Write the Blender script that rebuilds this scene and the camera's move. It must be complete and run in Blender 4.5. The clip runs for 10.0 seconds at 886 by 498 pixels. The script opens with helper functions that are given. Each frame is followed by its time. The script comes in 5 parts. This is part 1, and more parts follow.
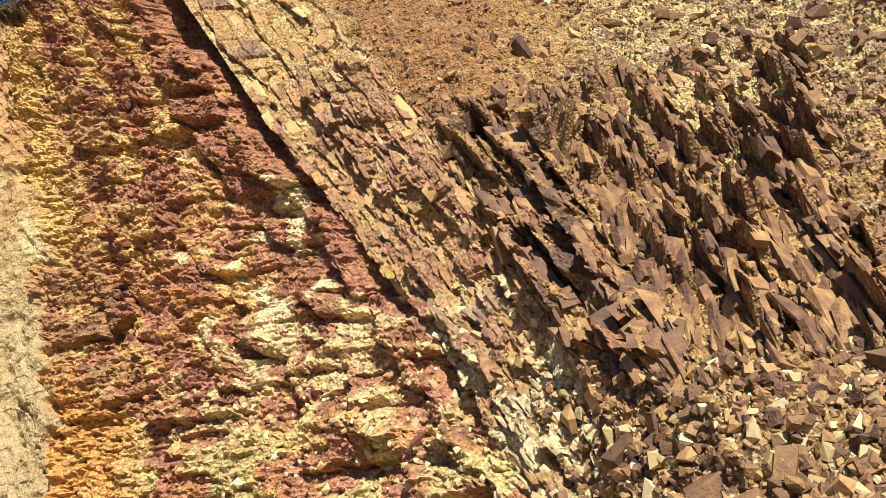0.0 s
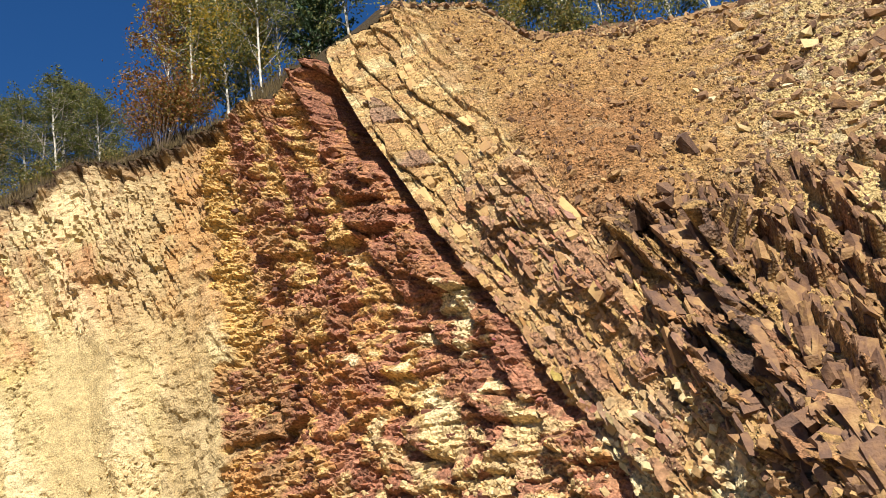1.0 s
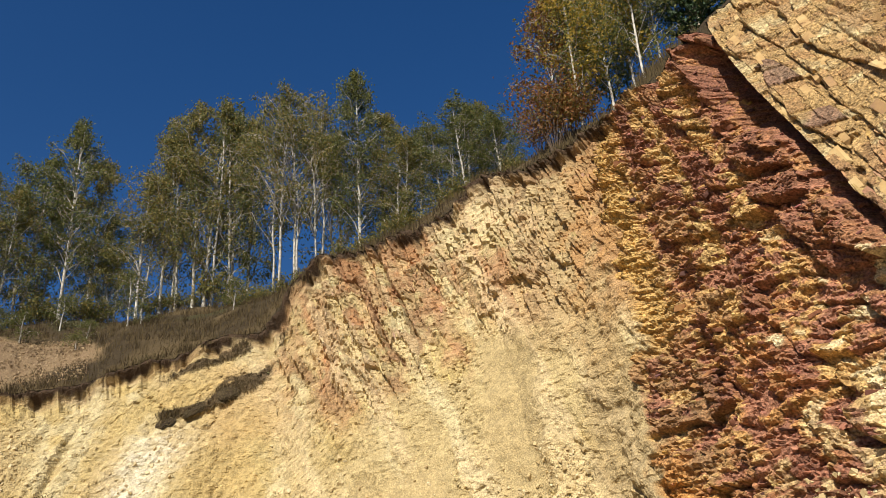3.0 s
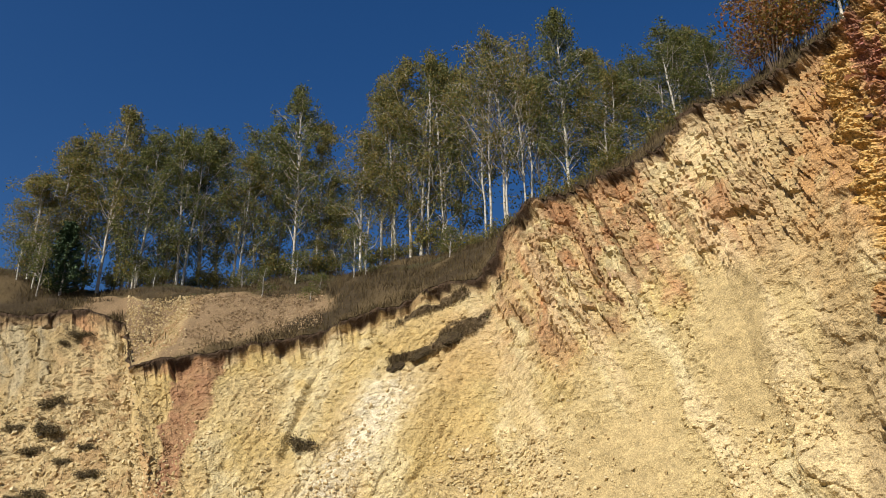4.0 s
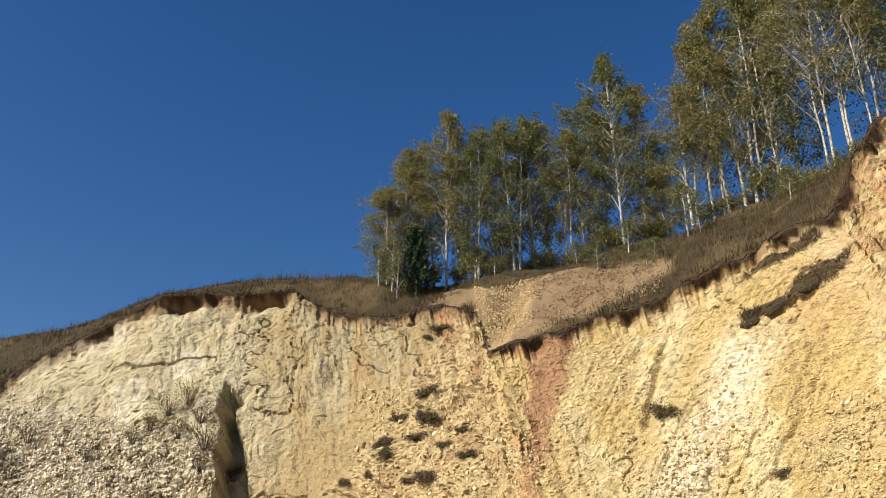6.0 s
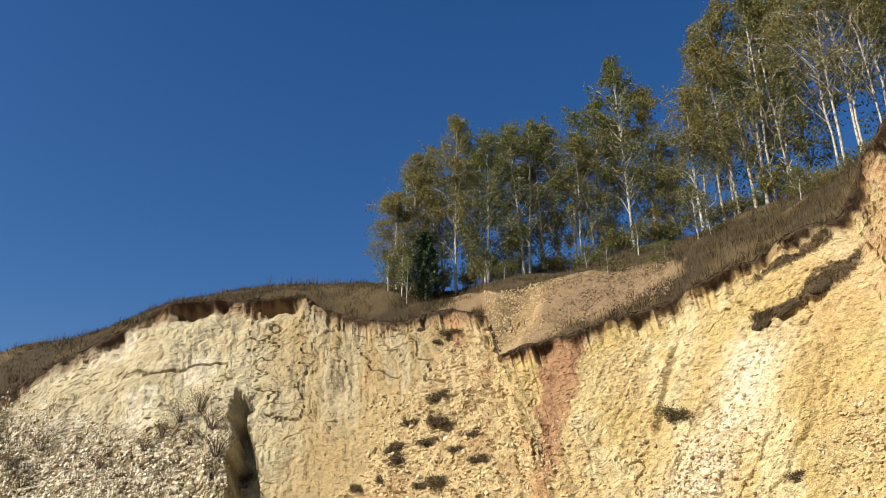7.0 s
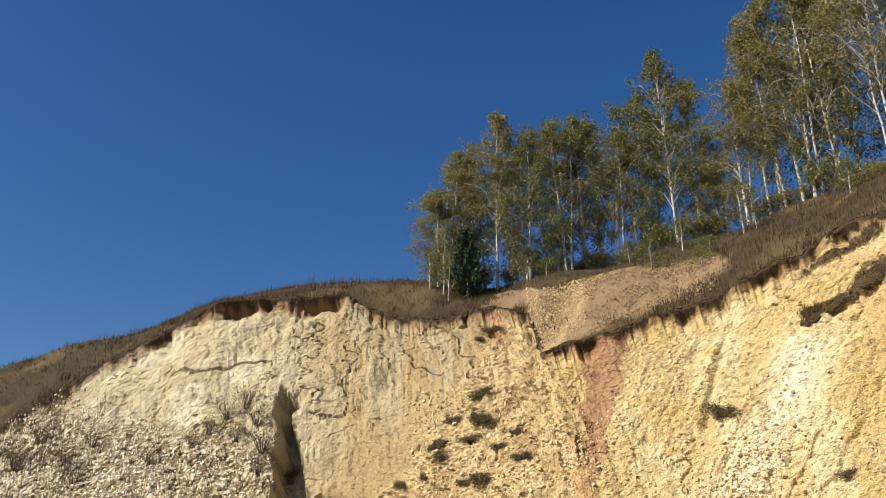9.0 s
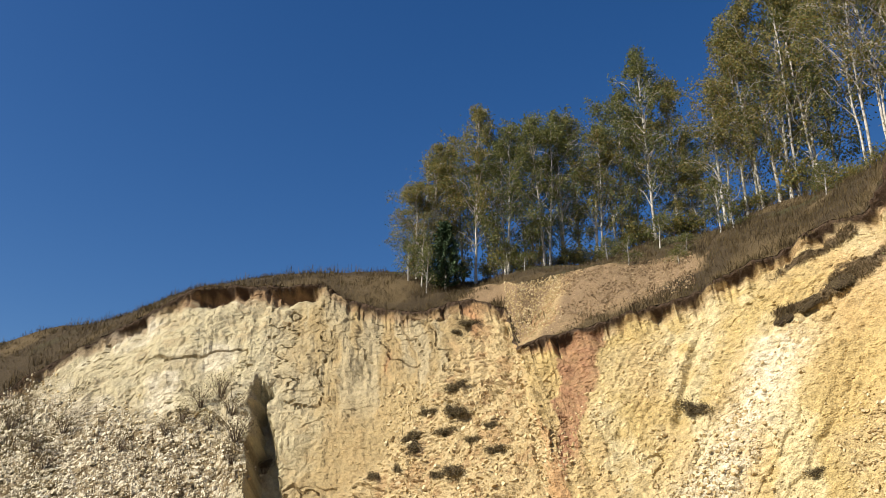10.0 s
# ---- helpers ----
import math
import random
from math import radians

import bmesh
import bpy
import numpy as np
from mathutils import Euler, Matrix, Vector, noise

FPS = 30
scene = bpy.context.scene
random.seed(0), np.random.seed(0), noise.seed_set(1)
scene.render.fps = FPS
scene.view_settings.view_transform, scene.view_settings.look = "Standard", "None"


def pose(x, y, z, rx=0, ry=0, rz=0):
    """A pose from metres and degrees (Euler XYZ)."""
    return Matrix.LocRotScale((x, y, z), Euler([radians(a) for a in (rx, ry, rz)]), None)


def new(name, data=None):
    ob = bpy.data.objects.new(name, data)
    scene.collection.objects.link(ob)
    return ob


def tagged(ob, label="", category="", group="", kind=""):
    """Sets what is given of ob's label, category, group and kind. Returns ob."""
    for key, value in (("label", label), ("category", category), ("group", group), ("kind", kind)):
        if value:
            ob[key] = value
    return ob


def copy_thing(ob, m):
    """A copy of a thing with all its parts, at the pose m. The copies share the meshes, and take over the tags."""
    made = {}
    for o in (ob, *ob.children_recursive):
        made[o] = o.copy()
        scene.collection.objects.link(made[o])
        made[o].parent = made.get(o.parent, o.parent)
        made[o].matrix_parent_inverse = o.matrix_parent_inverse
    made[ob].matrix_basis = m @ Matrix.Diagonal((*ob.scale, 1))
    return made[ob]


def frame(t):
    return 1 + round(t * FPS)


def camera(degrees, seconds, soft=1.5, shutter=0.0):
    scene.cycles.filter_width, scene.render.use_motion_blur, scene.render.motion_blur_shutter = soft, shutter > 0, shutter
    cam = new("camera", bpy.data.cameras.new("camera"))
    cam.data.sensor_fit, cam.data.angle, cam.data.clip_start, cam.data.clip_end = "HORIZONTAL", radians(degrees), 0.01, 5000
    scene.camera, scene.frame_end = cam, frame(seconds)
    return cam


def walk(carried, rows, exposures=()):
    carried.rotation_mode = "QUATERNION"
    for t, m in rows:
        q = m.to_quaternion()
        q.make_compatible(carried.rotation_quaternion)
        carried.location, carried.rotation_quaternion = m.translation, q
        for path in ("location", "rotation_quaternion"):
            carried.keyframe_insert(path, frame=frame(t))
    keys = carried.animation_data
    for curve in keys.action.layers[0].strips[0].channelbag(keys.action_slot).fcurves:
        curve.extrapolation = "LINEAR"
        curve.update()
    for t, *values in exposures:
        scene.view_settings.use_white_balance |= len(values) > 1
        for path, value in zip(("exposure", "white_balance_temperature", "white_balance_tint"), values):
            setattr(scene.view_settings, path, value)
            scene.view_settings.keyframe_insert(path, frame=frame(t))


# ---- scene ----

# ---------------------------------------------------------------- camera
cam = camera(55.0, 10.0, soft=0.6)
walk(cam, [
    (0.0, pose(0.277, 0.115, 1.600, 105.362, 12.325, -64.030)),
    (0.5, pose(0.271, 0.128, 1.600, 112.527, 11.630, -59.965)),
    (1.0, pose(0.253, 0.161, 1.600, 114.207, 9.276, -53.381)),
    (1.5, pose(0.226, 0.197, 1.600, 115.920, 7.510, -45.340)),
    (2.0, pose(0.197, 0.226, 1.600, 116.248, 5.921, -38.238)),
    (2.2, pose(0.182, 0.238, 1.600, 116.062, 5.110, -34.853)),
    (3.3, pose(0.126, 0.272, 1.600, 115.975, 2.951, -23.345)),
    (3.5, pose(0.108, 0.280, 1.600, 114.986, 1.991, -20.245)),
    (4.0, pose(0.068, 0.292, 1.600, 113.295, 0.993, -12.576)),
    (4.5, pose(0.041, 0.297, 1.600, 112.537, 0.689, -7.593)),
    (5.0, pose(0.000, 0.300, 1.600, 112.846, 0.836, 0.352)),
    (5.5, pose(-0.038, 0.298, 1.600, 111.620, 0.963, 7.568)),
    (6.0, pose(-0.055, 0.295, 1.600, 111.821, 1.207, 11.068)),
    (7.3, pose(-0.061, 0.294, 1.600, 112.185, 1.696, 12.407)),
    (7.5, pose(-0.065, 0.293, 1.600, 112.040, 2.057, 13.430)),
    (8.0, pose(-0.063, 0.293, 1.600, 112.381, 2.330, 13.064)),
    (8.5, pose(-0.064, 0.293, 1.600, 111.933, 1.716, 13.084)),
    (9.0, pose(-0.074, 0.291, 1.600, 112.029, 0.942, 14.617)),
    (9.5, pose(-0.070, 0.292, 1.600, 111.402, 0.410, 13.586)),
    (10.0, pose(-0.066, 0.293, 1.600, 111.507, 0.235, 12.820)),
], exposures=[(0.0, 0.94), (1.0, 0.90), (2.2, 0.72), (3.5, 0.48), (4.5, 0.46), (5.5, 0.66), (7.3, 0.80), (10.0, 0.80)])

# ---------------------------------------------------------------- sky and sun
SUN_AZ, SUN_EL = 229.0, 41.0          # degrees clockwise from +Y, degrees above the horizon
world = bpy.data.worlds.new("sky")
scene.world = world
world.use_nodes = True
wn, wl = world.node_tree.nodes, world.node_tree.links
sky = wn.new("ShaderNodeTexSky")
sky.sky_type, sky.sun_disc = "NISHITA", False
sky.sun_elevation, sky.sun_rotation = radians(SUN_EL), radians(SUN_AZ)
sky.air_density, sky.dust_density, sky.ozone_density = 1.0, 0.9, 2.0
sky.altitude = 300
deep = wn.new("ShaderNodeHueSaturation")
deep.inputs["Saturation"].default_value = 1.36
deep.inputs["Hue"].default_value = 0.509
wl.new(sky.outputs["Color"], deep.inputs["Color"])
wl.new(deep.outputs["Color"], wn["Background"].inputs["Color"])
wn["Background"].inputs["Strength"].default_value = 0.058
sun_dir = Vector((math.sin(radians(SUN_AZ)) * math.cos(radians(SUN_EL)),
                  math.cos(radians(SUN_AZ)) * math.cos(radians(SUN_EL)), math.sin(radians(SUN_EL))))
sun_data = bpy.data.lights.new("sun", "SUN")
sun_data.energy, sun_data.angle, sun_data.color = 5.0, radians(0.5), (1.0, 0.925, 0.775)
sun_lamp = new("sun", sun_data)
sun_lamp.rotation_mode = "QUATERNION"
sun_lamp.rotation_quaternion = sun_dir.to_track_quat("Z", "Y")
sun_lamp.location = (0, 0, 60)

# ---------------------------------------------------------------- noise on arrays


def hashed(ix, iy, iz, seed):
    h = (ix.astype(np.int64) * 374761393 + iy.astype(np.int64) * 668265263
         + iz.astype(np.int64) * 2147483647 + seed * 974634777) & 0xFFFFFFFF
    h = ((h ^ (h >> 13)) * 1274126177) & 0xFFFFFFFF
    h = ((h ^ (h >> 16)) * 2246822519) & 0xFFFFFFFF
    return ((h ^ (h >> 15)) & 0xFFFFFF) / float(0x1000000)


def value_noise(x, y, z, seed=0):
    """Smooth noise between -1 and 1."""
    xi, yi, zi = np.floor(x), np.floor(y), np.floor(z)
    fx, fy, fz = x - xi, y - yi, z - zi
    fx, fy, fz = (f * f * f * (f * (f * 6 - 15) + 10) for f in (fx, fy, fz))
    out = 0.0
    for dx in (0, 1):
        for dy in (0, 1):
            for dz in (0, 1):
                w = (fx if dx else 1 - fx) * (fy if dy else 1 - fy) * (fz if dz else 1 - fz)
                out = out + w * hashed(xi + dx, yi + dy, zi + dz, seed)
    return out * 2 - 1


def fbm(x, y, z, octaves=4, seed=0, gain=0.5):
    out, amp, total = 0.0, 1.0, 0.0
    for i in range(octaves):
        k = 2.03 ** i
        out = out + amp * value_noise(x * k + 7.1 * i, y * k - 3.7 * i, z * k + 1.9 * i, seed + i)
        total += amp
        amp *= gain
    return out / total


def cells(x, y, z, seed=0):
    """Broken-stone pattern: a random number and a tilt for each cell, and how near its joint is."""
    xi, yi, zi = np.floor(x), np.floor(y), np.floor(z)
    best = np.full(x.shape, 9.0)
    second = np.full(x.shape, 9.0)
    number = np.zeros(x.shape)
    tilt = np.zeros(x.shape)
    for dx in (-1, 0, 1):
        for dy in (-1, 0, 1):
            for dz in (-1, 0, 1):
                a, b, c = xi + dx, yi + dy, zi + dz
                ra, rb, rc = hashed(a, b, c, seed), hashed(a, b, c, seed + 11), hashed(a, b, c, seed + 23)
                ex, ey, ez = x - a - ra, y - b - rb, z - c - rc
                d = ex * ex + ey * ey + ez * ez
                near = d < best
                second = np.where(near, best, np.minimum(second, d))
                best = np.where(near, d, best)
                number = np.where(near, (ra * 7.3 + rb * 3.1 + rc * 5.7) % 1.0, number)
                tilt = np.where(near, ex * (rb - 0.5) + ey * (rc - 0.5) + ez * (ra - 0.5), tilt)
    return number, tilt, np.sqrt(second) - np.sqrt(best)


def smooth(x, a, b):
    t = np.clip((x - a) / (b - a), 0, 1)
    return t * t * (3 - 2 * t)


def band(x, a, b, soft):
    return smooth(x, a - soft, a + soft) * (1 - smooth(x, b - soft, b + soft))


# ---------------------------------------------------------------- the lie of the land
# The quarry wall seen from its floor: bearing, distance of foot and rim, height angle of the rim (degrees, metres).
EYE = 1.6
WALL = [(-130, 60, 62, 0.3), (-75, 50, 58, 2), (-60, 40, 54, 5), (-42, 36, 50, 9.2), (-39.4, 35.5, 49.5, 11.4), (-37.2, 35, 49, 12.9), (-35.1, 35, 48.3, 14.6),
        (-32.8, 34.7, 47.6, 16.1), (-29.5, 34, 46.6, 17.9), (-25, 33.5, 45.2, 18.4), (-21.2, 33, 44, 18.8), (-19.6, 32, 43.5, 17.9), (-17.7, 30.3, 43, 17.1), (-15, 27.5, 42, 16.8), (-10.6, 23.6, 42, 17.6), (-8.4, 22.3, 41, 17.4),
        (-7.6, 22, 30, 14.6), (-2, 22, 30, 16.1), (4.9, 22, 30, 17.7), (12, 22, 30, 20.2), (15.6, 22, 29, 21.1),
        (17.3, 21.5, 29, 23.6), (19.5, 21, 29, 25.9), (22.5, 20.5, 28.3, 26.4), (25.8, 20, 27.5, 27.0), (30.7, 19.5, 26, 29.3), (31.8, 19, 25.5, 30.6)]
WALL_EAST = [(35.2, 18.5, 24.5, 30.6), (40.5, 17, 23, 32.3), (43.7, 14.2, 22, 33.6), (48.8, 10.5, 20.5, 35.9), (51, 9.2, 19.5, 37.4),
             (57, 7.4, 19, 39.6), (64, 5.9, 20, 38.7), (67.4, 5.5, 20.5, 35.7), (74, 5.5, 20.5, 34.2), (84, 5.5, 20.5, 33.0),
             (100, 5.5, 20, 29), (120, 9, 20, 18), (150, 40, 42, 1.0), (230, 60, 62, 0.3)]
# The crest of the land behind the rim: bearing, distance, height angle.
CREST = [(-130, 75, 0.5), (-60, 62, 7.0), (-42.5, 57, 13.0), (-36.3, 55, 15.1), (-29.4, 52, 18.1), (-25.6, 51, 19.0), (-20.9, 50, 19.7),
         (-17.7, 50, 19.8), (-12, 48, 19.3), (-8, 46, 19.5), (-3, 46, 20.2), (3.2, 46, 21.0), (9.5, 44, 22.2), (13.2, 42, 22.7),
         (17, 39, 23.2), (22, 37, 25.4), (30, 34, 29.2), (40, 30, 32.4), (51, 27, 37.0), (57, 26, 39.0), (66, 27, 35.8), (75, 27, 34.3),
         (90, 27, 31), (120, 30, 19), (150, 60, 1.5), (230, 75, 0.5)]
wall_rows = np.array(WALL + WALL_EAST, float)
crest_rows = np.array(CREST, float)


def wall_at(u):
    foot, rim, angle = (np.interp(u, wall_rows[:, 0], wall_rows[:, i]) for i in (1, 2, 3))
    return foot, rim, rim * np.tan(np.radians(angle)) + EYE


def crest_at(u):
    far, angle = (np.interp(u, crest_rows[:, 0], crest_rows[:, i]) for i in (1, 2))
    return far, far * np.tan(np.radians(angle)) + EYE


def lean_at(u):
    """How far the beds lean: degrees of bearing between rim and foot."""
    return np.interp(u, [-20, -7.7, -2, 8, 20, 36, 40.5, 44, 51, 95, 115], [0, 3.6, 3.6, 2, 5, 5, 1.0, 6, 22, 22, 0])


def plateau(bearing, dist):
    """Height of the land at and behind the rim."""
    _, rim, rim_z = wall_at(bearing)
    far, far_z = crest_at(bearing)
    t = np.clip((dist - rim) / (far - rim), 0, 1)
    t = t * (1.25 - 0.25 * t)
    bump = 0.25 * np.sin(bearing * 0.7) * np.sin(dist * 0.31)
    return rim_z + (far_z - rim_z) * t + np.clip(dist - far, 0, 200) * 0.03 + bump * np.clip((dist - rim) / 5, 0, 1)


def at(bearing, dist, z):
    a = np.radians(bearing)
    return np.stack([np.sin(a) * dist, np.cos(a) * dist, z], -1)


def columns():
    edges = [(-130, -60, 1.0), (-60, -45, 0.3), (-45, -30, 0.14), (-30, -9.5, 0.105), (-9.5, -5, 0.07), (-5, 40, 0.12), (40, 50.6, 0.042),
             (50.6, 51.6, 0.025), (51.6, 64, 0.065), (64, 92, 0.075), (92, 120, 0.4), (120, 230, 1.0)]
    return np.concatenate([np.arange(a, b - 1e-6, s) for a, b, s in edges] + [[230.0]])


U = columns()
V = np.concatenate([np.linspace(0, 0.10, 28)[:-1], np.linspace(0.10, 1.0, 430)])
UU, VV = np.meshgrid(U, V, indexing="ij")
foot, rim, rim_z = wall_at(UU)
curve = np.interp(UU, [-20, -8, -7, 30, 44, 51, 95], [0.95, 0.9, 1.0, 1.0, 0.95, 0.8, 0.8])
H = foot + (rim - foot) * VV ** curve
Z = -0.25 + (rim_z + 0.25) * VV
BEAR = UU + lean_at(UU) * (1 - VV) ** np.interp(UU, [41, 51], [1.0, 1.55])
HEIGHT_ANGLE = np.degrees(np.arctan2(Z - EYE, H))


def normals_of(p):
    du, dv = np.gradient(p, axis=0), np.gradient(p, axis=1)
    n = np.cross(du, dv)
    n /= np.maximum(np.linalg.norm(n, axis=-1, keepdims=True), 1e-9)
    return n


P0 = at(BEAR, H, Z)
N0 = normals_of(P0)
steps_along = np.concatenate([np.zeros((1,) + V.shape), np.linalg.norm(np.diff(P0, axis=0), axis=-1)])
ALONG = np.broadcast_to(np.cumsum(steps_along.mean(1))[:, None], UU.shape)
UPHILL = np.cumsum(np.concatenate([np.zeros((len(U), 1)), np.linalg.norm(np.diff(P0, axis=1), axis=-1)], 1), 1)
ACROSS = np.radians(UU) * 16.0        # metres across the beds, constant down a bed

X, Y = P0[..., 0], P0[..., 1]
north = smooth(BEAR, -60, -45)
# kinds of ground
clay = 1 - smooth(UU, -8.2, -7.4)
spur = smooth(UU, -8.2, -7.4) * (1 - smooth(UU, 14, 18))
contact = UU + 0.75 * value_noise(UPHILL * 0.5, UU * 0.3, Z * 0, 3) + 0.45 * value_noise(UPHILL * 2.3, UU, Z * 0, 4) + 0.25 * value_noise(UPHILL * 6.0, UU * 3, Z * 0, 6)
pale_cliff = smooth(UU, 14, 18) * (1 - smooth(contact, 40.6, 40.9))
red_cliff = smooth(contact, 40.6, 40.9) * (1 - smooth(UU, 50.95, 51.05))
slab = smooth(UU, 50.95, 51.05) * (1 - smooth(UU, 57 + 3 * (VV - 0.5), 60 + 3 * (VV - 0.5)))
scree = 1 - np.clip(clay + spur + pale_cliff + red_cliff + slab, 0, 1)
ANG = HEIGHT_ANGLE
plates = band(BEAR, 69.5, 93, 1.5) * band(ANG + 0.10 * (BEAR - 69), 4.5, 23, 1.5) * smooth(UU, 56, 59)
bowl = scree * smooth(ANG, 20, 24) * (1 - smooth(BEAR, 77, 82))

big = fbm(X * 0.22, Y * 0.22, Z * 0.22, 3, 5)
mid = fbm(X * 0.9, Y * 0.9, Z * 0.9, 4, 9)
fine = fbm(X * 4.5, Y * 4.5, Z * 4.5, 3, 14)
rill = np.abs(value_noise(ALONG * 1.1 + mid * 0.6, UPHILL * 0.12, Z * 0, 21))
rill2 = np.abs(value_noise(ALONG * 3.2 + mid * 0.9, UPHILL * 0.3, Z * 0, 22))
bed = value_noise(ACROSS * 2.6 + mid * 0.5, UPHILL * 0.15, Z * 0, 31)
bed3 = value_noise(ACROSS * 17 + mid, UPHILL * 0.9, Z * 0, 34)
bed2 = value_noise(ACROSS * 7 + mid * 0.7, UPHILL * 0.35, Z * 0, 33)


def stones_on(u0, u1, fx, fy, fz, seed):
    """The broken-stone pattern on a stretch of the wall only."""
    i0, i1 = np.searchsorted(U, u0), np.searchsorted(U, u1)
    out = [np.full(UU.shape, 0.5), np.zeros(UU.shape), np.ones(UU.shape)]
    for o, part_of in zip(out, cells(fx[i0:i1], fy[i0:i1], fz[i0:i1], seed)):
        o[i0:i1] = part_of
    return out


def courses(u0, u1, a, s, wide, long, seed):
    """Jointed beds on a stretch of the wall: for each block a number, the place across (0 to 1) and along it, and the metres to its nearest joint.
    a counts metres across the beds, s metres along them."""
    i0, i1 = np.searchsorted(U, u0), np.searchsorted(U, u1)
    a, s = a[i0:i1], s[i0:i1]
    flat = np.zeros(a.shape)
    q = a / wide
    q = q + 0.45 * value_noise(q * 0.55, s / long * 0.35, flat, seed) + 0.10 * value_noise(q * 2.0, s / long * 2.1, flat, seed + 1)
    row = np.floor(q)
    shift = hashed(row, row * 0, row * 0, seed + 5)
    r = s / long * (0.65 + 0.8 * shift) + 37 * shift
    r = r + 0.35 * value_noise(r * 0.8, row * 1.7, flat, seed + 2) + 0.12 * (q - row - 0.5) * (shift - 0.5) * 4
    piece_of = np.floor(r)
    across, along = q - row, r - piece_of
    found = (hashed(row, piece_of, row * 0, seed + 9), across, along,
             np.minimum(np.minimum(across, 1 - across) * wide, np.minimum(along, 1 - along) * long))
    out = [np.full(UU.shape, 0.5), np.full(UU.shape, 0.5), np.full(UU.shape, 0.5), np.ones(UU.shape)]
    for o, f in zip(out, found):
        o[i0:i1] = f
    return out


def tilt_of(k, x, y):
    """A tilt of its own for the face of each block."""
    return (x - 0.5) * ((k * 13.7) % 1 - 0.5) + (y - 0.5) * ((k * 29.3) % 1 - 0.5)


c_wide, t_wide, j_wide = stones_on(-50, 62, X * 0.8 + 0.3 * mid, Y * 0.8, Z * 1.5, 41)
c_ledge, t_ledge, j_ledge = stones_on(39.9, 51.2, X * 1.5 + 0.5 * mid, Y * 1.5, Z * 6.0 + 1.0 * X + 1.2 * mid, 47)
c_small, t_small, j_small = stones_on(-50, 98, X * 5 + 0.4 * fine, Y * 5, Z * 8, 53)
c_tiny, t_tiny, j_tiny = stones_on(39.9, 96, X * 8, Y * 8, Z * 17, 57)

# books of leaning beds: their left edges stand out and throw shade to the left
k_book, x_book, y_book, j_book = courses(50, 98, ACROSS + 0.10 * mid, UPHILL, 0.62, 0.85, 101)
k_leaf, x_leaf, y_leaf, j_leaf = courses(50, 98, ACROSS + 0.06 * mid, UPHILL + 0.1 * mid, 0.24, 0.42, 111)
# blocks and thin ledges of the red face
k_block, x_block, y_block, j_block = courses(39.9, 51.2, ACROSS + 0.16 * mid, UPHILL + 0.2 * mid, 0.42, 0.75, 121)
k_chip, x_chip, y_chip, j_chip = courses(39.9, 51.2, ACROSS + 0.2 * mid, UPHILL + 0.15 * mid, 0.15, 0.26, 127)
LEVEL = Z + 0.16 * ALONG + 0.42 * mid + 0.5 * big
k_flake, x_flake, y_flake, j_flake = courses(39.9, 51.2, LEVEL, ALONG + 0.3 * mid, 0.13, 0.30, 131)
# beds of the pale cliff dip to the right like the slab
DIP = np.radians(BEAR + 0.43 * (ANG - 20)) * 24.0
k_pale, x_pale, y_pale, j_pale = courses(14, 41.5, DIP + 0.10 * mid, UPHILL, 0.36, 1.2, 141)
k_thin, x_thin, y_thin, j_thin = courses(14, 41.5, DIP + 0.08 * mid, UPHILL + 0.2 * mid, 0.14, 0.5, 151)
# scree and gullies on the spur run down to the left
DOWN = (BEAR - 0.66 * (ANG - 14)) * 0.5
run1 = value_noise(DOWN * 0.9 + 0.4 * mid, UPHILL * 0.06, Z * 0, 36)
run2 = value_noise(DOWN * 3.1 + 0.6 * mid, UPHILL * 0.15, Z * 0, 37)
run3 = value_noise(DOWN * 9 + mid, UPHILL * 0.5, Z * 0, 38)
to_runs = smooth(UU, -2.9, -2.2) * (1 - smooth(UU - 0.8 * (14 - ANG), 14, 22))
bed = bed * (1 - to_runs) + run1 * to_runs
bed2 = bed2 * (1 - to_runs) + run2 * to_runs
bed3 = bed3 * (1 - to_runs) + run3 * to_runs
rill = rill * (1 - to_runs) + np.abs(run1) * to_runs
rill2 = rill2 * (1 - to_runs) + np.abs(run2) * to_runs
D = big * 0.55 * np.where(UU > 50, 0.5, 1.0)
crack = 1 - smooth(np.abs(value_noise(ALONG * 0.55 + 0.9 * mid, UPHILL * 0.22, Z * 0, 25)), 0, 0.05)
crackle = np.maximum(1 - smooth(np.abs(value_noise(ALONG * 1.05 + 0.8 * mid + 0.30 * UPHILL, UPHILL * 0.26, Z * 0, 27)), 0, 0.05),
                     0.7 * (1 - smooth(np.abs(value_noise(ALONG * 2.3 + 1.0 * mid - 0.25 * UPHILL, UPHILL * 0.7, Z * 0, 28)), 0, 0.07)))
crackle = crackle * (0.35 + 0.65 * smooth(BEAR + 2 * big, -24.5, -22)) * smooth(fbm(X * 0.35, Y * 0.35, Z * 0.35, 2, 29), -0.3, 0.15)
fold = value_noise(ALONG * 0.55 - 0.85 * UPHILL + 0.8 * mid, UPHILL * 0.3 + ALONG * 0.25, Z * 0, 30)
crinkle = value_noise(ALONG * 4.5 + 1.5 * mid, UPHILL * 1.1, Z * 0, 26)
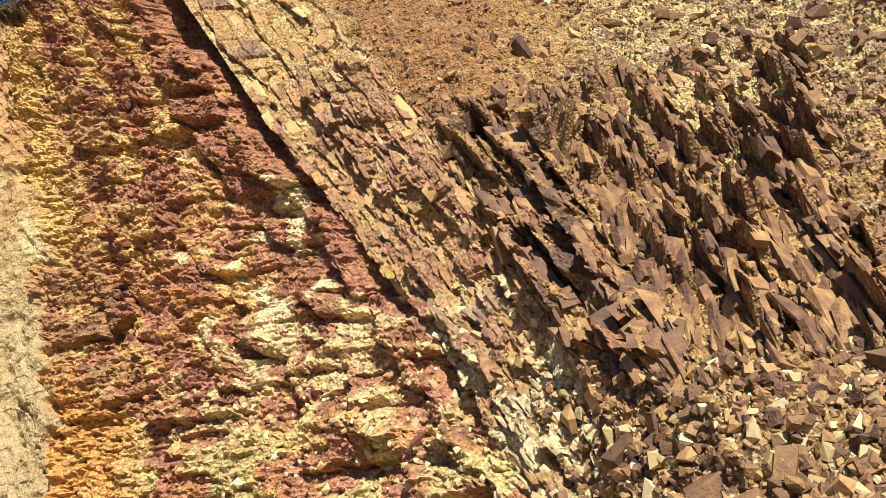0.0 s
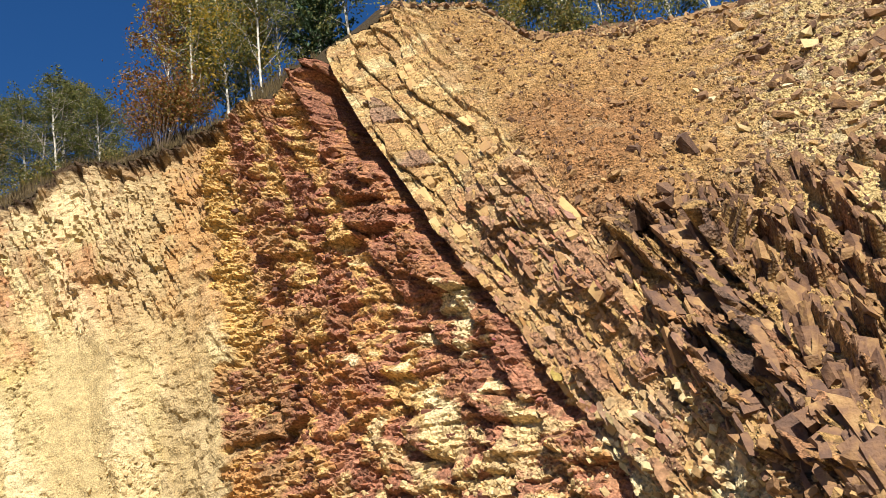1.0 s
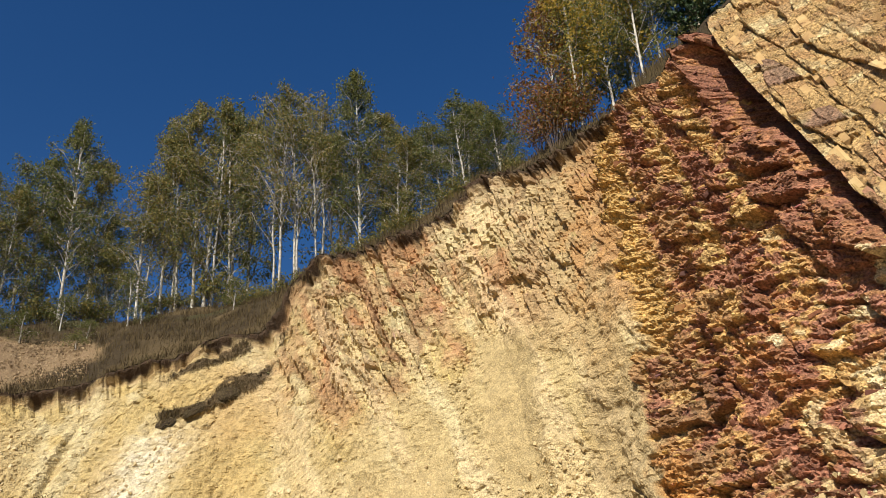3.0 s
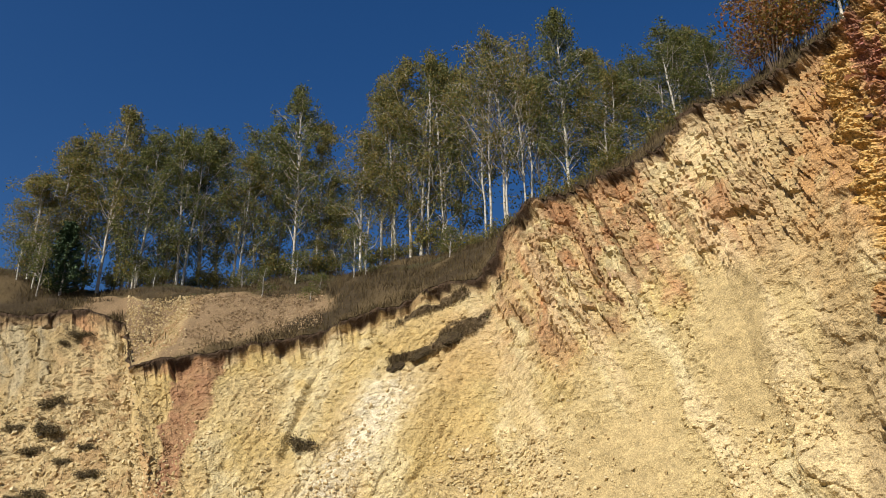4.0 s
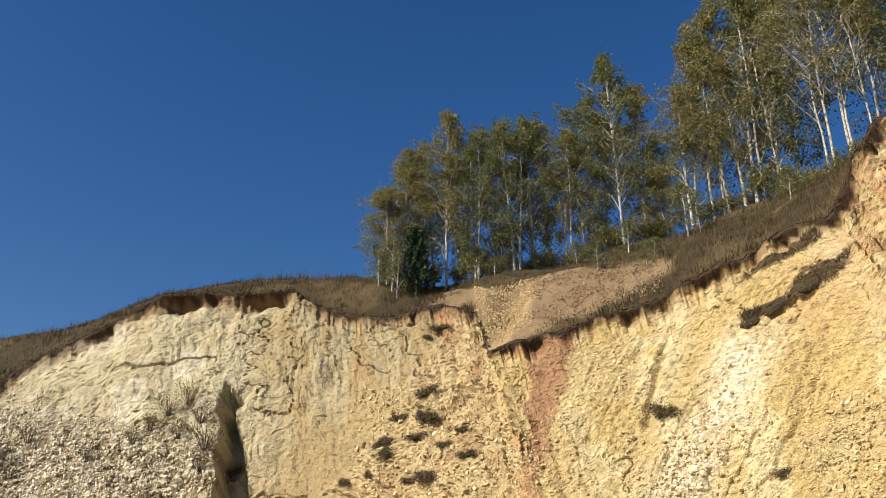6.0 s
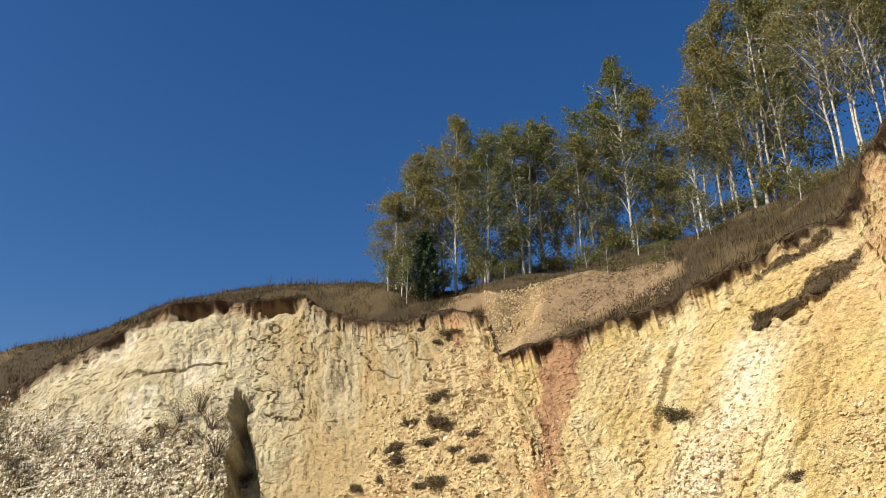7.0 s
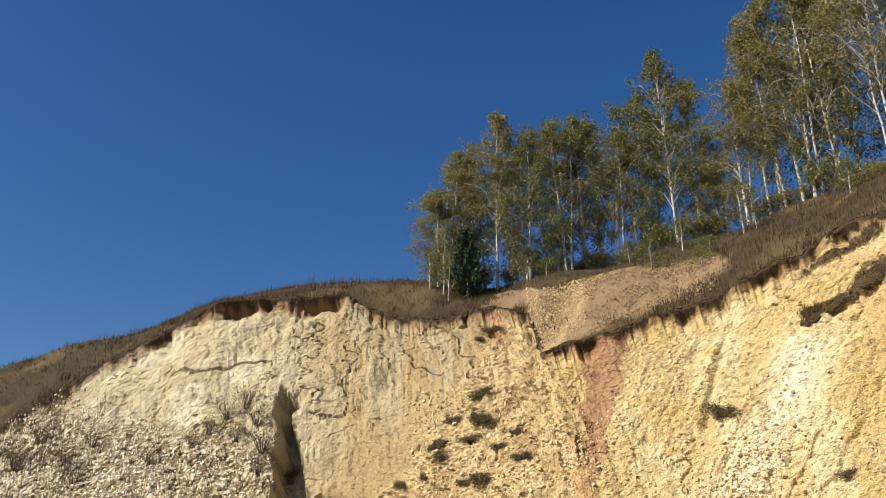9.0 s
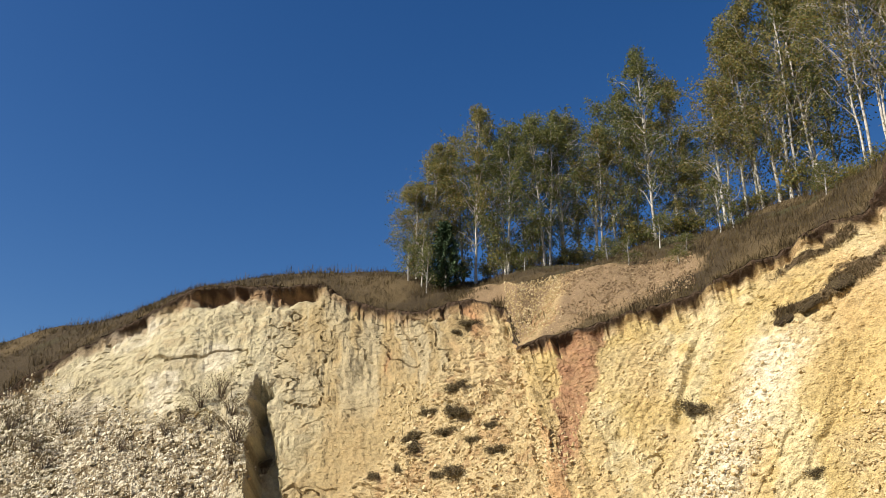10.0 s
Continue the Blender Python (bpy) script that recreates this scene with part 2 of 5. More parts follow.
D += clay * (1 - smooth(UU, -8.7, -8.2)) * (mid * 0.13 + fine * 0.06 + 0.05 * crinkle - 0.20 * crack - 0.05 * crackle + 0.13 * np.abs(fold) * (1 - smooth(BEAR, -27, -22)) - (0.05 * (1 - smooth(rill, 0, 0.35)) + 0.04 * (1 - smooth(rill2, 0, 0.4))) * smooth(ANG, 9, 12)
             + 0.10 * t_wide + 0.04 * (c_wide - 0.5) + 0.045 * t_small + (0.015 + 0.05 * (1 - smooth(ANG + 2 * mid, 9, 12)) * (1 - smooth(BEAR, -26, -24))) * (c_small - 0.5))
D += band(UU, -8.9, -7.2, 0.3) * (0.35 * mid + 0.12 * fine)
D += spur * smooth(UU, -7.8, -7.4) * (mid * 0.15 + fine * 0.06 + 0.035 * (c_small - 0.5) + 0.05 * t_small + 0.05 * bed + 0.03 * bed2 + 0.02 * bed3 + 0.08 * t_wide - 0.10 * crack
             - 0.05 * (1 - smooth(rill, 0, 0.25)) - 0.025 * (1 - smooth(rill2, 0, 0.3))
             - 0.30 * band(BEAR - 0.38 * (ANG - 11) + 0.3 * mid, 2.5, 2.9, 0.35) * band(ANG + mid, 9.5, 14.5, 1.2))
smooth_sand = np.clip(band(BEAR + 0.8 * mid, 30.8, 34.3, 0.4) * band(ANG + mid, 9, 20, 1.0) + band(BEAR + mid, 20.5, 28, 0.8) * (1 - smooth(ANG + 1.2 * mid - 0.3 * (BEAR - 24), 10, 12)), 0, 1)
bed_line = 1 - smooth(np.abs(value_noise(DIP * 1.5 + 0.35 * mid, UPHILL * 0.22, Z * 0, 35)), 0.02, 0.16)
bed_white = smooth(value_noise(DIP * 1.3 + 0.3 * mid, UPHILL * 0.16, Z * 0, 39), 0.22, 0.5)
upper_pale = smooth(ANG - (BEAR - 16) * 0.35 + 3 * big, 12, 18)
blot_low = fbm(X * 0.5 + 9, Y * 0.5, Z * 0.5, 3, 82)
beds_pale = upper_pale * (1 - smooth_sand) * (0.3 + 0.7 * smooth(blot_low, -0.15, 0.2))
D += pale_cliff * (mid * 0.22 + (1 - 0.9 * smooth_sand) * (fine * 0.08 + 0.05 * (c_small - 0.5) + 0.06 * t_wide - 0.10 * crack)
                   - 0.20 * bed_line * beds_pale + 0.08 * bed_white * (1 - smooth_sand)
                   + beds_pale * (0.24 * (k_pale - 0.5) + 0.14 * (0.5 - x_pale) + 0.18 * tilt_of(k_pale, x_pale, y_pale) + 0.10 * (k_thin - 0.5) + 0.10 * (0.5 - x_thin) - 0.08 * (1 - smooth(j_pale, 0, 0.05))))
slant = smooth(UU + mid, 45.2, 47.2)
ledges = (0.10 * (c_ledge - 0.5) + 0.12 * t_ledge) * (1 - 0.6 * slant)
ledges += (0.09 * (k_flake - 0.5) + 0.06 * (0.5 - x_flake)) * (1 - 0.5 * slant)
ledges += (0.30 + 0.12 * slant) * (k_block - 0.5) + (0.10 + 0.14 * slant) * (0.5 - x_block) - 0.07 * (1 - smooth(j_block, 0, 0.05))
ledges += 0.45 * tilt_of(k_block, x_block, y_block) + 0.10 * (k_chip - 0.5) + 0.16 * tilt_of(k_chip, x_chip, y_chip)
D += red_cliff * (mid * 0.08 + ledges + 0.16 * (c_wide - 0.5) * smooth(VV, 0.2, 0.7) + 0.05 * (c_small - 0.5) + 0.05 * t_small + 0.04 * (c_tiny - 0.5) + 0.16 * bed)
# the slab: beds peeled off in steps, broken into long blocks; thinner and more split towards its foot
peel = np.round(1.7 * value_noise(ACROSS * 1.7 + 0.15 * mid, UPHILL * 0.2, Z * 0, 63))
split = 1 - smooth(VV + 0.05 * blot_low, 0.42, 0.62)
D += slab * (0.12 * peel + mid * 0.05 + 0.03 * fine + 0.02 * (c_tiny - 0.5) + (1 - 0.6 * split) * (0.09 * (k_book - 0.5) + 0.12 * (0.5 - x_book) - 0.05 * (1 - smooth(j_book, 0, 0.03)))
             + 0.2 * tilt_of(k_book, x_book, y_book) + (0.35 + 0.45 * split) * (0.12 * (k_leaf - 0.5) + 0.09 * (0.5 - x_leaf) + 0.12 * tilt_of(k_leaf, x_leaf, y_leaf)) + 0.05 * split * (c_small - 0.5))
# leaning books of dark plates with dirt between them
stands = smooth(k_book, 0.22, 0.34) * smooth(np.minimum(y_book, 1 - y_book), 0.02, 0.12)
D += scree * (mid * 0.22 + 0.08 * fine + (0.09 * (c_small - 0.5) + 0.05 * (c_tiny - 0.5)) * (1 - 0.5 * bowl) * (1 - 0.7 * plates)
              + plates * (stands * (0.62 * (0.62 - x_book) * (0.35 + 0.9 * k_book) + 0.3 * tilt_of(k_book, x_book, y_book) + 0.20 * (k_leaf - 0.5) + 0.12 * (0.5 - x_leaf) + 0.2 * tilt_of(k_leaf, x_leaf, y_leaf)) + 0.05 * (c_small - 0.5)))
# the hollow under the great slab, and the crack along its lower edge
D -= red_cliff * 2.8 * np.clip((UU + 0.4 * mid - 48.6 - 1.5 * (1 - VV)) / 2.2, 0, 1) * smooth(VV + 0.03 * mid, 0.66, 0.80) * (1 - 0.85 * smooth(VV, 0.94, 0.99))
D += red_cliff * smooth(UU, 48.8, 50.6) * 0.12 * (1 - smooth(VV, 0.62, 0.70))
D -= red_cliff * smooth(UU + 0.15 * mid, 50.3, 50.6) * (0.10 + 0.35 * mid + 0.75 * smooth(VV + 0.05 * mid, 0.5, 0.62))
D += slab * (1 - smooth(UU, 51.1, 52.6)) * 0.10
# mats of slumped turf that lie slanting on the spur
mat_low = band(ANG - (15.2 + 0.47 * (BEAR - 9.2)) + 1.0 * mid + 0.4 * fine, -0.55, 0.35, 0.15) * band(BEAR + mid, 9.0, 15.8, 0.3)
mat_high = band(ANG - (18.5 + 0.40 * (BEAR - 10.5)) + 0.7 * mid + 0.2 * fine, -0.40, 0.35, 0.15) * band(BEAR + mid, 10.0, 17.2, 0.3) * smooth(mid, -0.35, 0.0)
turf_mat = np.clip(mat_low + mat_high, 0, 1) * (1 - red_cliff)
D += turf_mat * (0.07 + 0.16 * mid + 0.10 * fine)
# a fan of loose earth in the corner between the clay wall and the spur
fan_edge = smooth(BEAR - 0.78 * (ANG - 14.0) + 12.6 + 1.1 * mid, 0, 1.4) * clay
D += fan_edge * (0.20 * mid + 0.10 * (c_small - 0.5))
# the dark groove in the clay wall, and the soft ribs beside it
D -= clay * 1.4 * band(BEAR + 0.55 * mid + 0.2 * fine, -25.1, -23.5 - 0.22 * (ANG - 7), 0.18) * (1 - smooth(ANG + 1.5 * mid, 11.5, 13.0))
D -= clay * 0.10 * band(BEAR + 0.5 * mid, -20.3, -19.8, 0.15) * band(ANG + mid, 13, 16.5, 1.0)
D += clay * 0.55 * band(BEAR + 0.4 * mid, -26.8, -25.2, 0.25) * (1 - smooth(ANG + mid, 11.0, 13.0))
# ragged rim under an overhanging lip of turf
rim_noise = fbm(UU * 0.9, UU * 0, UU * 0, 5, 71, 0.65)
lip = smooth(VV, 0.975, 0.995) * (1 - smooth(UU, 49, 51))
D -= smooth(VV + 0.045 * fbm(UU * 0.8, UU * 0, UU * 0, 4, 75), 0.90, 0.965) * (1 - smooth(UU, 45, 50)) * np.clip(0.10 + 0.55 * rim_noise + 0.95 * band(UU, -29.5, -22.0, 1.2) * (0.35 + 1.3 * fbm(UU * 0.45, UU * 0, UU * 0, 3, 73) + 0.5 * smooth(UU, -26, -23)), 0.0, 0.95) * (1 - lip)
D += lip * 0.15
D = D * (1 - 0.7 * band(UU, -8.55, -7.6, 0.12)) + (0.25 * mid + 0.16 * fine) * band(UU, -8.55, -7.6, 0.12)
quiet = smooth(BEAR, -70, -50) * (1 - smooth(UU, 96, 115))
P = P0 + N0 * (D * quiet)[..., None]
N = normals_of(P)

# ---------------------------------------------------------------- colours of the ground
def mix(a, b, w):
    return a + (np.asarray(b) - a) * np.clip(w, 0, 1)[..., None]


def paint(rgb):
    return np.broadcast_to(np.array(rgb, float), UU.shape + (3,))


BEIGE, YELLOW, SAND, WHITISH = (0.385, 0.30, 0.150), (0.38, 0.288, 0.125), (0.365, 0.28, 0.140), (0.54, 0.48, 0.36)
CREAM, GREY_CLAY, ORANGE, RUST = (0.495, 0.425, 0.258), (0.35, 0.31, 0.21), (0.42, 0.20, 0.06), (0.33, 0.15, 0.06)
MAROON, DARK, PURPLE = (0.28, 0.125, 0.076), (0.14, 0.062, 0.042), (0.19, 0.11, 0.078)
OCHRE, SOIL, PINK = (0.44, 0.27, 0.085), (0.055, 0.034, 0.020), (0.36, 0.19, 0.095)

warp = mid * 1.2 + big
blot = fbm(X * 0.5 + 9, Y * 0.5, Z * 0.5, 4, 81)
blot2 = fbm(X * 1.8, Y * 1.8 + 4, Z * 1.8, 3, 83)
streak = fbm(ACROSS * 1.4 + mid * 0.4, UPHILL * 0.12, Z * 0, 3, 87)

# clay wall
C_clay = mix(paint((0.41, 0.355, 0.225)), WHITISH, smooth(blot, 0.0, 0.4) * (1 - smooth(BEAR, -30, -22)))
# tan clay on the right, toned down further to imitate grazing sun
C_clay = mix(C_clay, (0.295, 0.222, 0.112), smooth(BEAR + 3 * blot, -25, -20))
C_clay = mix(C_clay, (0.30, 0.215, 0.105), 0.5 * smooth(blot2 + 0.6 * streak, 0.1, 0.35))
C_clay = mix(C_clay, GREY_CLAY, 0.65 * smooth(blot2 + 0.5 * blot, 0.05, 0.45) * (1 - smooth(BEAR, -27, -21)))
wash = fbm(ALONG * 0.9 + 0.5 * mid, UPHILL * 0.1, Z * 0, 3, 89)
C_clay = mix(C_clay, PINK, 0.75 * smooth(wash, -0.05, 0.3) * band(BEAR + streak, -18, -9.5, 1.0) * smooth(ANG + 2 * blot, 12, 15))
C_clay = mix(C_clay, GREY_CLAY, 0.5 * smooth(-wash, 0.1, 0.35) * smooth(ANG, 9, 12))
C_clay = mix(C_clay, SAND, 0.7 * band(BEAR, -16, -6, 1.5) * (1 - smooth(ANG, 11, 13)))
C_clay = mix(C_clay, mix(paint((0.42, 0.325, 0.175)), (0.33, 0.225, 0.115), smooth(blot2, 0.05, 0.4)), 0.9 * fan_edge)
low_left = (1 - smooth(BEAR + blot * 2, -26.5, -25)) * (1 - smooth(ANG + 1.5 * blot + 0.20 * (BEAR + 33), 8.5, 11.5))
C_clay = mix(C_clay, (0.18, 0.135, 0.078), 0.85 * low_left)
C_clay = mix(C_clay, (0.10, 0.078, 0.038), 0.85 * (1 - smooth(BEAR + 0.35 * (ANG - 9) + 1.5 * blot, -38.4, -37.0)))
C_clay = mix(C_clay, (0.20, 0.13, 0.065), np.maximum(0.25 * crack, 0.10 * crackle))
C_clay = mix(C_clay, WHITISH, low_left * smooth(c_small, 0.6, 0.7))
C_clay = mix(C_clay, (0.16, 0.115, 0.06), low_left * smooth(blot2, 0.08, 0.35) * 0.7)
# spur
C_spur = mix(paint(YELLOW), BEIGE, smooth(blot, -0.25, 0.2))
C_spur = mix(C_spur, ORANGE, 0.07 * smooth(streak, 0.1, 0.4))
C_spur = mix(C_spur, CREAM, 0.6 * smooth(-streak + 0.5 * blot2, 0.0, 0.4))
C_spur = mix(C_spur, PINK, 0.6 * band(UU + 0.4 * streak, -8.6, -5.2, 0.2) * smooth(bed2 + 0.7 * blot2, -0.1, 0.5))
C_spur = mix(C_spur, (0.25, 0.135, 0.074), (0.90 + 0.3 * blot2) * band(BEAR + 0.4 * streak + 0.7 * blot2, -4.7 - 0.08 * (15 - ANG), -2.15 - 0.27 * (15 - ANG), 0.15) * smooth(ANG + 2 * blot2, 6.5, 9))
white_scree = np.exp(-((BEAR - (0.66 * (ANG - 14) + 9.5) + 0.8 * blot2) / 2.0) ** 2) * band(ANG, 0, 14.5, 1.5)
C_spur = mix(C_spur, WHITISH, 0.95 * white_scree * (0.55 + 0.45 * smooth(c_small, 0.3, 0.6)))
C_spur = mix(C_spur, PINK, 0.2 * band(ANG + warp, 14.5, 19, 1.0) * smooth(BEAR, 11, 14))
# pale cliff
C_pale = mix(paint(BEIGE), YELLOW, smooth(blot, 0.0, 0.3))
stripe = fbm(DIP * 1.0 + 0.25 * mid, UPHILL * 0.10, Z * 0, 4, 88)
C_pale = mix(C_pale, CREAM, 0.6 * smooth(stripe, 0.1, 0.35))
C_pale = mix(C_pale, PINK, 0.8 * smooth(-stripe + 0.4 * blot2, -0.05, 0.25) * smooth(ANG + 3 * blot - 0.3 * (BEAR - 20), 13, 19))
C_pale = mix(C_pale, (0.31, 0.19, 0.10), 0.65 * upper_pale * smooth(k_pale + 0.6 * blot2 + 0.3 * (k_thin - 0.5), 0.45, 0.75))
C_pale = mix(C_pale, (0.52, 0.40, 0.21), 0.6 * upper_pale * smooth(0.5 - k_pale + 0.4 * blot2, 0.1, 0.3))
C_pale = mix(C_pale, RUST, 0.5 * smooth(blot2 - 0.3 + 0.5 * bed2, 0.0, 0.3) * smooth(ANG - (BEAR - 16) * 0.5, 13, 18))
C_pale = mix(C_pale, (0.22, 0.12, 0.065), 0.5 * bed_line * upper_pale)
C_pale = mix(C_pale, (0.53, 0.42, 0.25), 0.5 * bed_white)
C_pale = mix(C_pale, SAND, smooth_sand)
C_pale = mix(C_pale, (0.29, 0.215, 0.115), 0.75 * smooth(BEAR + 0.8 * streak, 36.8, 38.5) * smooth(streak + 0.5 * blot2, -0.15, 0.2))
C_pale = mix(C_pale, OCHRE, smooth(BEAR, 35, 40) * (0.3 + 0.5 * smooth(blot2, 0, 0.3)) * smooth(ANG, 14, 24))
C_pale = mix(C_pale, (0.30, 0.215, 0.11), 0.5 * smooth(BEAR + 2 * blot, 32.0, 36) * smooth(ANG + 3 * blot2, 16, 22))
C_pale = mix(C_pale, RUST, 0.45 * smooth(BEAR + 3 * blot2 + 2 * blot, 37.4, 39.8) * smooth(ANG + 3 * blot, 18, 23))
# red cliff
piece = 0.45 * k_flake + 0.55 * k_block
C_red = mix(paint(MAROON), RUST, smooth(piece + blot2 + 0.3 * bed, 0.35, 0.75))
C_red = mix(C_red, DARK, 0.45 * smooth(k_block + 0.8 * blot, 0.72, 0.95))
column = fbm(UU * 0.85 + 0.35 * blot2, UPHILL * 0.07, Z * 0, 3, 93)
left_bias = (1 - smooth(UU, 43.5, 46.5)) * smooth(ANG, 15, 22)
C_red = mix(C_red, (0.44, 0.29, 0.115), 0.85 * smooth(0.7 * column + 0.75 * blot2 + 0.5 * (piece - 0.5) + 0.3 * (k_chip - 0.5) + 0.26 * left_bias, 0.03, 0.24) * (1 - 0.85 * smooth(UU + 0.5 * blot2, 47.3, 48.6)))
C_red = mix(C_red, (0.40, 0.215, 0.075), 0.55 * smooth(k_flake + blot2, 0.55, 0.8))
C_red = mix(C_red, (0.185, 0.075, 0.05), 0.5 * smooth(-column + 0.6 * blot + 0.5 * (k_block - 0.5), 0.15, 0.36))
C_red = mix(C_red, (0.20, 0.085, 0.055), 0.65 * smooth(UU + 0.4 * blot2, 47.4, 48.6) * smooth(ANG, 8, 12) * smooth(k_block + 0.5 * blot2, 0.1, 0.4))
C_red = mix(C_red, DARK, 0.65 * band(BEAR + blot, 40, 46.0, 0.8) * band(ANG + 2 * blot2, 9, 18.5, 1.5) * smooth(piece, 0.3, 0.55))
pale_vein = smooth(blot2 + 0.7 * blot + 0.3 * (k_flake - 0.5), 0.22, 0.36) * band(ANG + 2 * blot, 12, 23, 2) * smooth(BEAR, 49, 51)
C_red = mix(C_red, (0.56, 0.45, 0.27), 0.85 * pale_vein)
C_red = mix(C_red, ORANGE, 0.9 * band(BEAR, 40, 45, 1) * (1 - smooth(ANG + blot * 3, 8, 11)))
C_red = mix(C_red, (0.52, 0.39, 0.20), 0.65 * smooth(blot + 0.4 * k_flake + 0.3 * k_chip + 0.6 * blot2, 0.52, 0.7) * smooth(BEAR, 46, 50) * (1 - smooth(ANG - 0.3 * np.clip(BEAR - 52, 0, 9) + 3 * blot, 10, 14)))
C_red = mix(C_red, YELLOW, smooth(blot2, 0.0, 0.3) * (1 - smooth(ANG, 3, 7)))
C_red = mix(C_red, OCHRE, 0.6 * (1 - smooth(UU + 2.2 * blot2, 41.4, 42.6)) * smooth(ANG + 3 * blot, 15, 20))
C_red = C_red * np.array((1.05, 1.08, 1.08))
# slab
C_slab = mix(paint((0.36, 0.235, 0.10)), (0.45, 0.35, 0.185), 0.9 * smooth(blot2 + 0.6 * (k_book - 0.5), 0.10, 0.35))
C_slab = mix(C_slab, (0.30, 0.17, 0.075), 0.7 * smooth(k_leaf + 0.5 * blot2, 0.6, 0.8))
C_slab = mix(C_slab, PURPLE, 0.85 * smooth(peel + 0.8 * k_book + 0.8 * blot, 1.3, 1.5) * (1 - 0.7 * split))
C_slab = mix(C_slab, (0.32, 0.19, 0.09), 0.8 * split)
C_slab = mix(C_slab, (0.22, 0.115, 0.075), 0.75 * split * smooth(k_leaf + 0.5 * blot, 0.45, 0.7))
C_slab = mix(C_slab, CREAM, 0.8 * (1 - smooth(ANG, 6, 13)) * smooth(blot2 + 0.5 * k_leaf, 0.2, 0.5))
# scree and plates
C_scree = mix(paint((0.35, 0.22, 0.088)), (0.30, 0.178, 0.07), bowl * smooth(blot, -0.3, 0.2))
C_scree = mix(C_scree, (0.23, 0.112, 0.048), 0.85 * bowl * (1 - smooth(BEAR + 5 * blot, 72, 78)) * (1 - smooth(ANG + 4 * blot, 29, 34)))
C_scree = mix(C_scree, (0.47, 0.36, 0.17), smooth(BEAR + 6 * blot, 80, 87) * smooth(ANG, 12, 19) * 0.9)
C_scree = mix(C_scree, PURPLE, 0.8 * smooth(c_small, 0.55, 0.75) * (1 - bowl) * (1 - plates))
C_scree = mix(C_scree, CREAM, 0.5 * smooth(c_small * 0.7 + blot2, 0.75, 0.9) * (1 - plates) * (1 - 0.7 * bowl))
on_plate = plates * stands
C_scree = mix(C_scree, (0.20, 0.118, 0.068), on_plate)
C_scree = mix(C_scree, (0.115, 0.07, 0.05), on_plate * smooth(k_book + 0.5 * blot2, 0.55, 0.75))
C_scree = mix(C_scree, (0.36, 0.225, 0.085), on_plate * 0.85 * smooth(k_leaf + blot2 - 0.4 * (k_book - 0.5), 0.58, 0.8))
C_scree = mix(C_scree, (0.27, 0.13, 0.065), 0.6 * on_plate * smooth(-blot2 + k_leaf, 0.55, 0.85))

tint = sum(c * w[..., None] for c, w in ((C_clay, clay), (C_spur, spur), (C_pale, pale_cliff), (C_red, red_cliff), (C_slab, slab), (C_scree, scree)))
tint = mix(tint, (0.075, 0.050, 0.027), 0.92 * turf_mat)
# brown subsoil in the hollow under the turf, darkened to stand in for its shade
tint = mix(tint, (0.21, 0.135, 0.07), 0.8 * smooth(VV + 0.012 * rim_noise + 0.03 * blot2, 0.935, 0.965) * band(UU, -31, -22, 1.0))
# turf roots and dark soil right under the rim
soil = smooth(VV + 0.012 * rim_noise + 0.01 * blot2, 0.980, 0.990) * (1 - smooth(UU, 41, 47))
tint = mix(tint, SOIL, soil)
tint = mix(tint, (0.17, 0.09, 0.045), 0.5 * smooth(VV + 0.02 * blot2, 0.95, 0.98) * (1 - smooth(UU, 41, 47)) * (1 - soil))
tint = np.clip(tint * (1 + 0.16 * fine + 0.10 * (c_small - 0.5))[..., None], 0.01, 0.9)


# ---------------------------------------------------------------- materials
def material(name):
    m = bpy.data.materials.new(name)
    m.use_nodes = True
    n = m.node_tree.nodes
    return m, n, m.node_tree.links, n["Principled BSDF"]


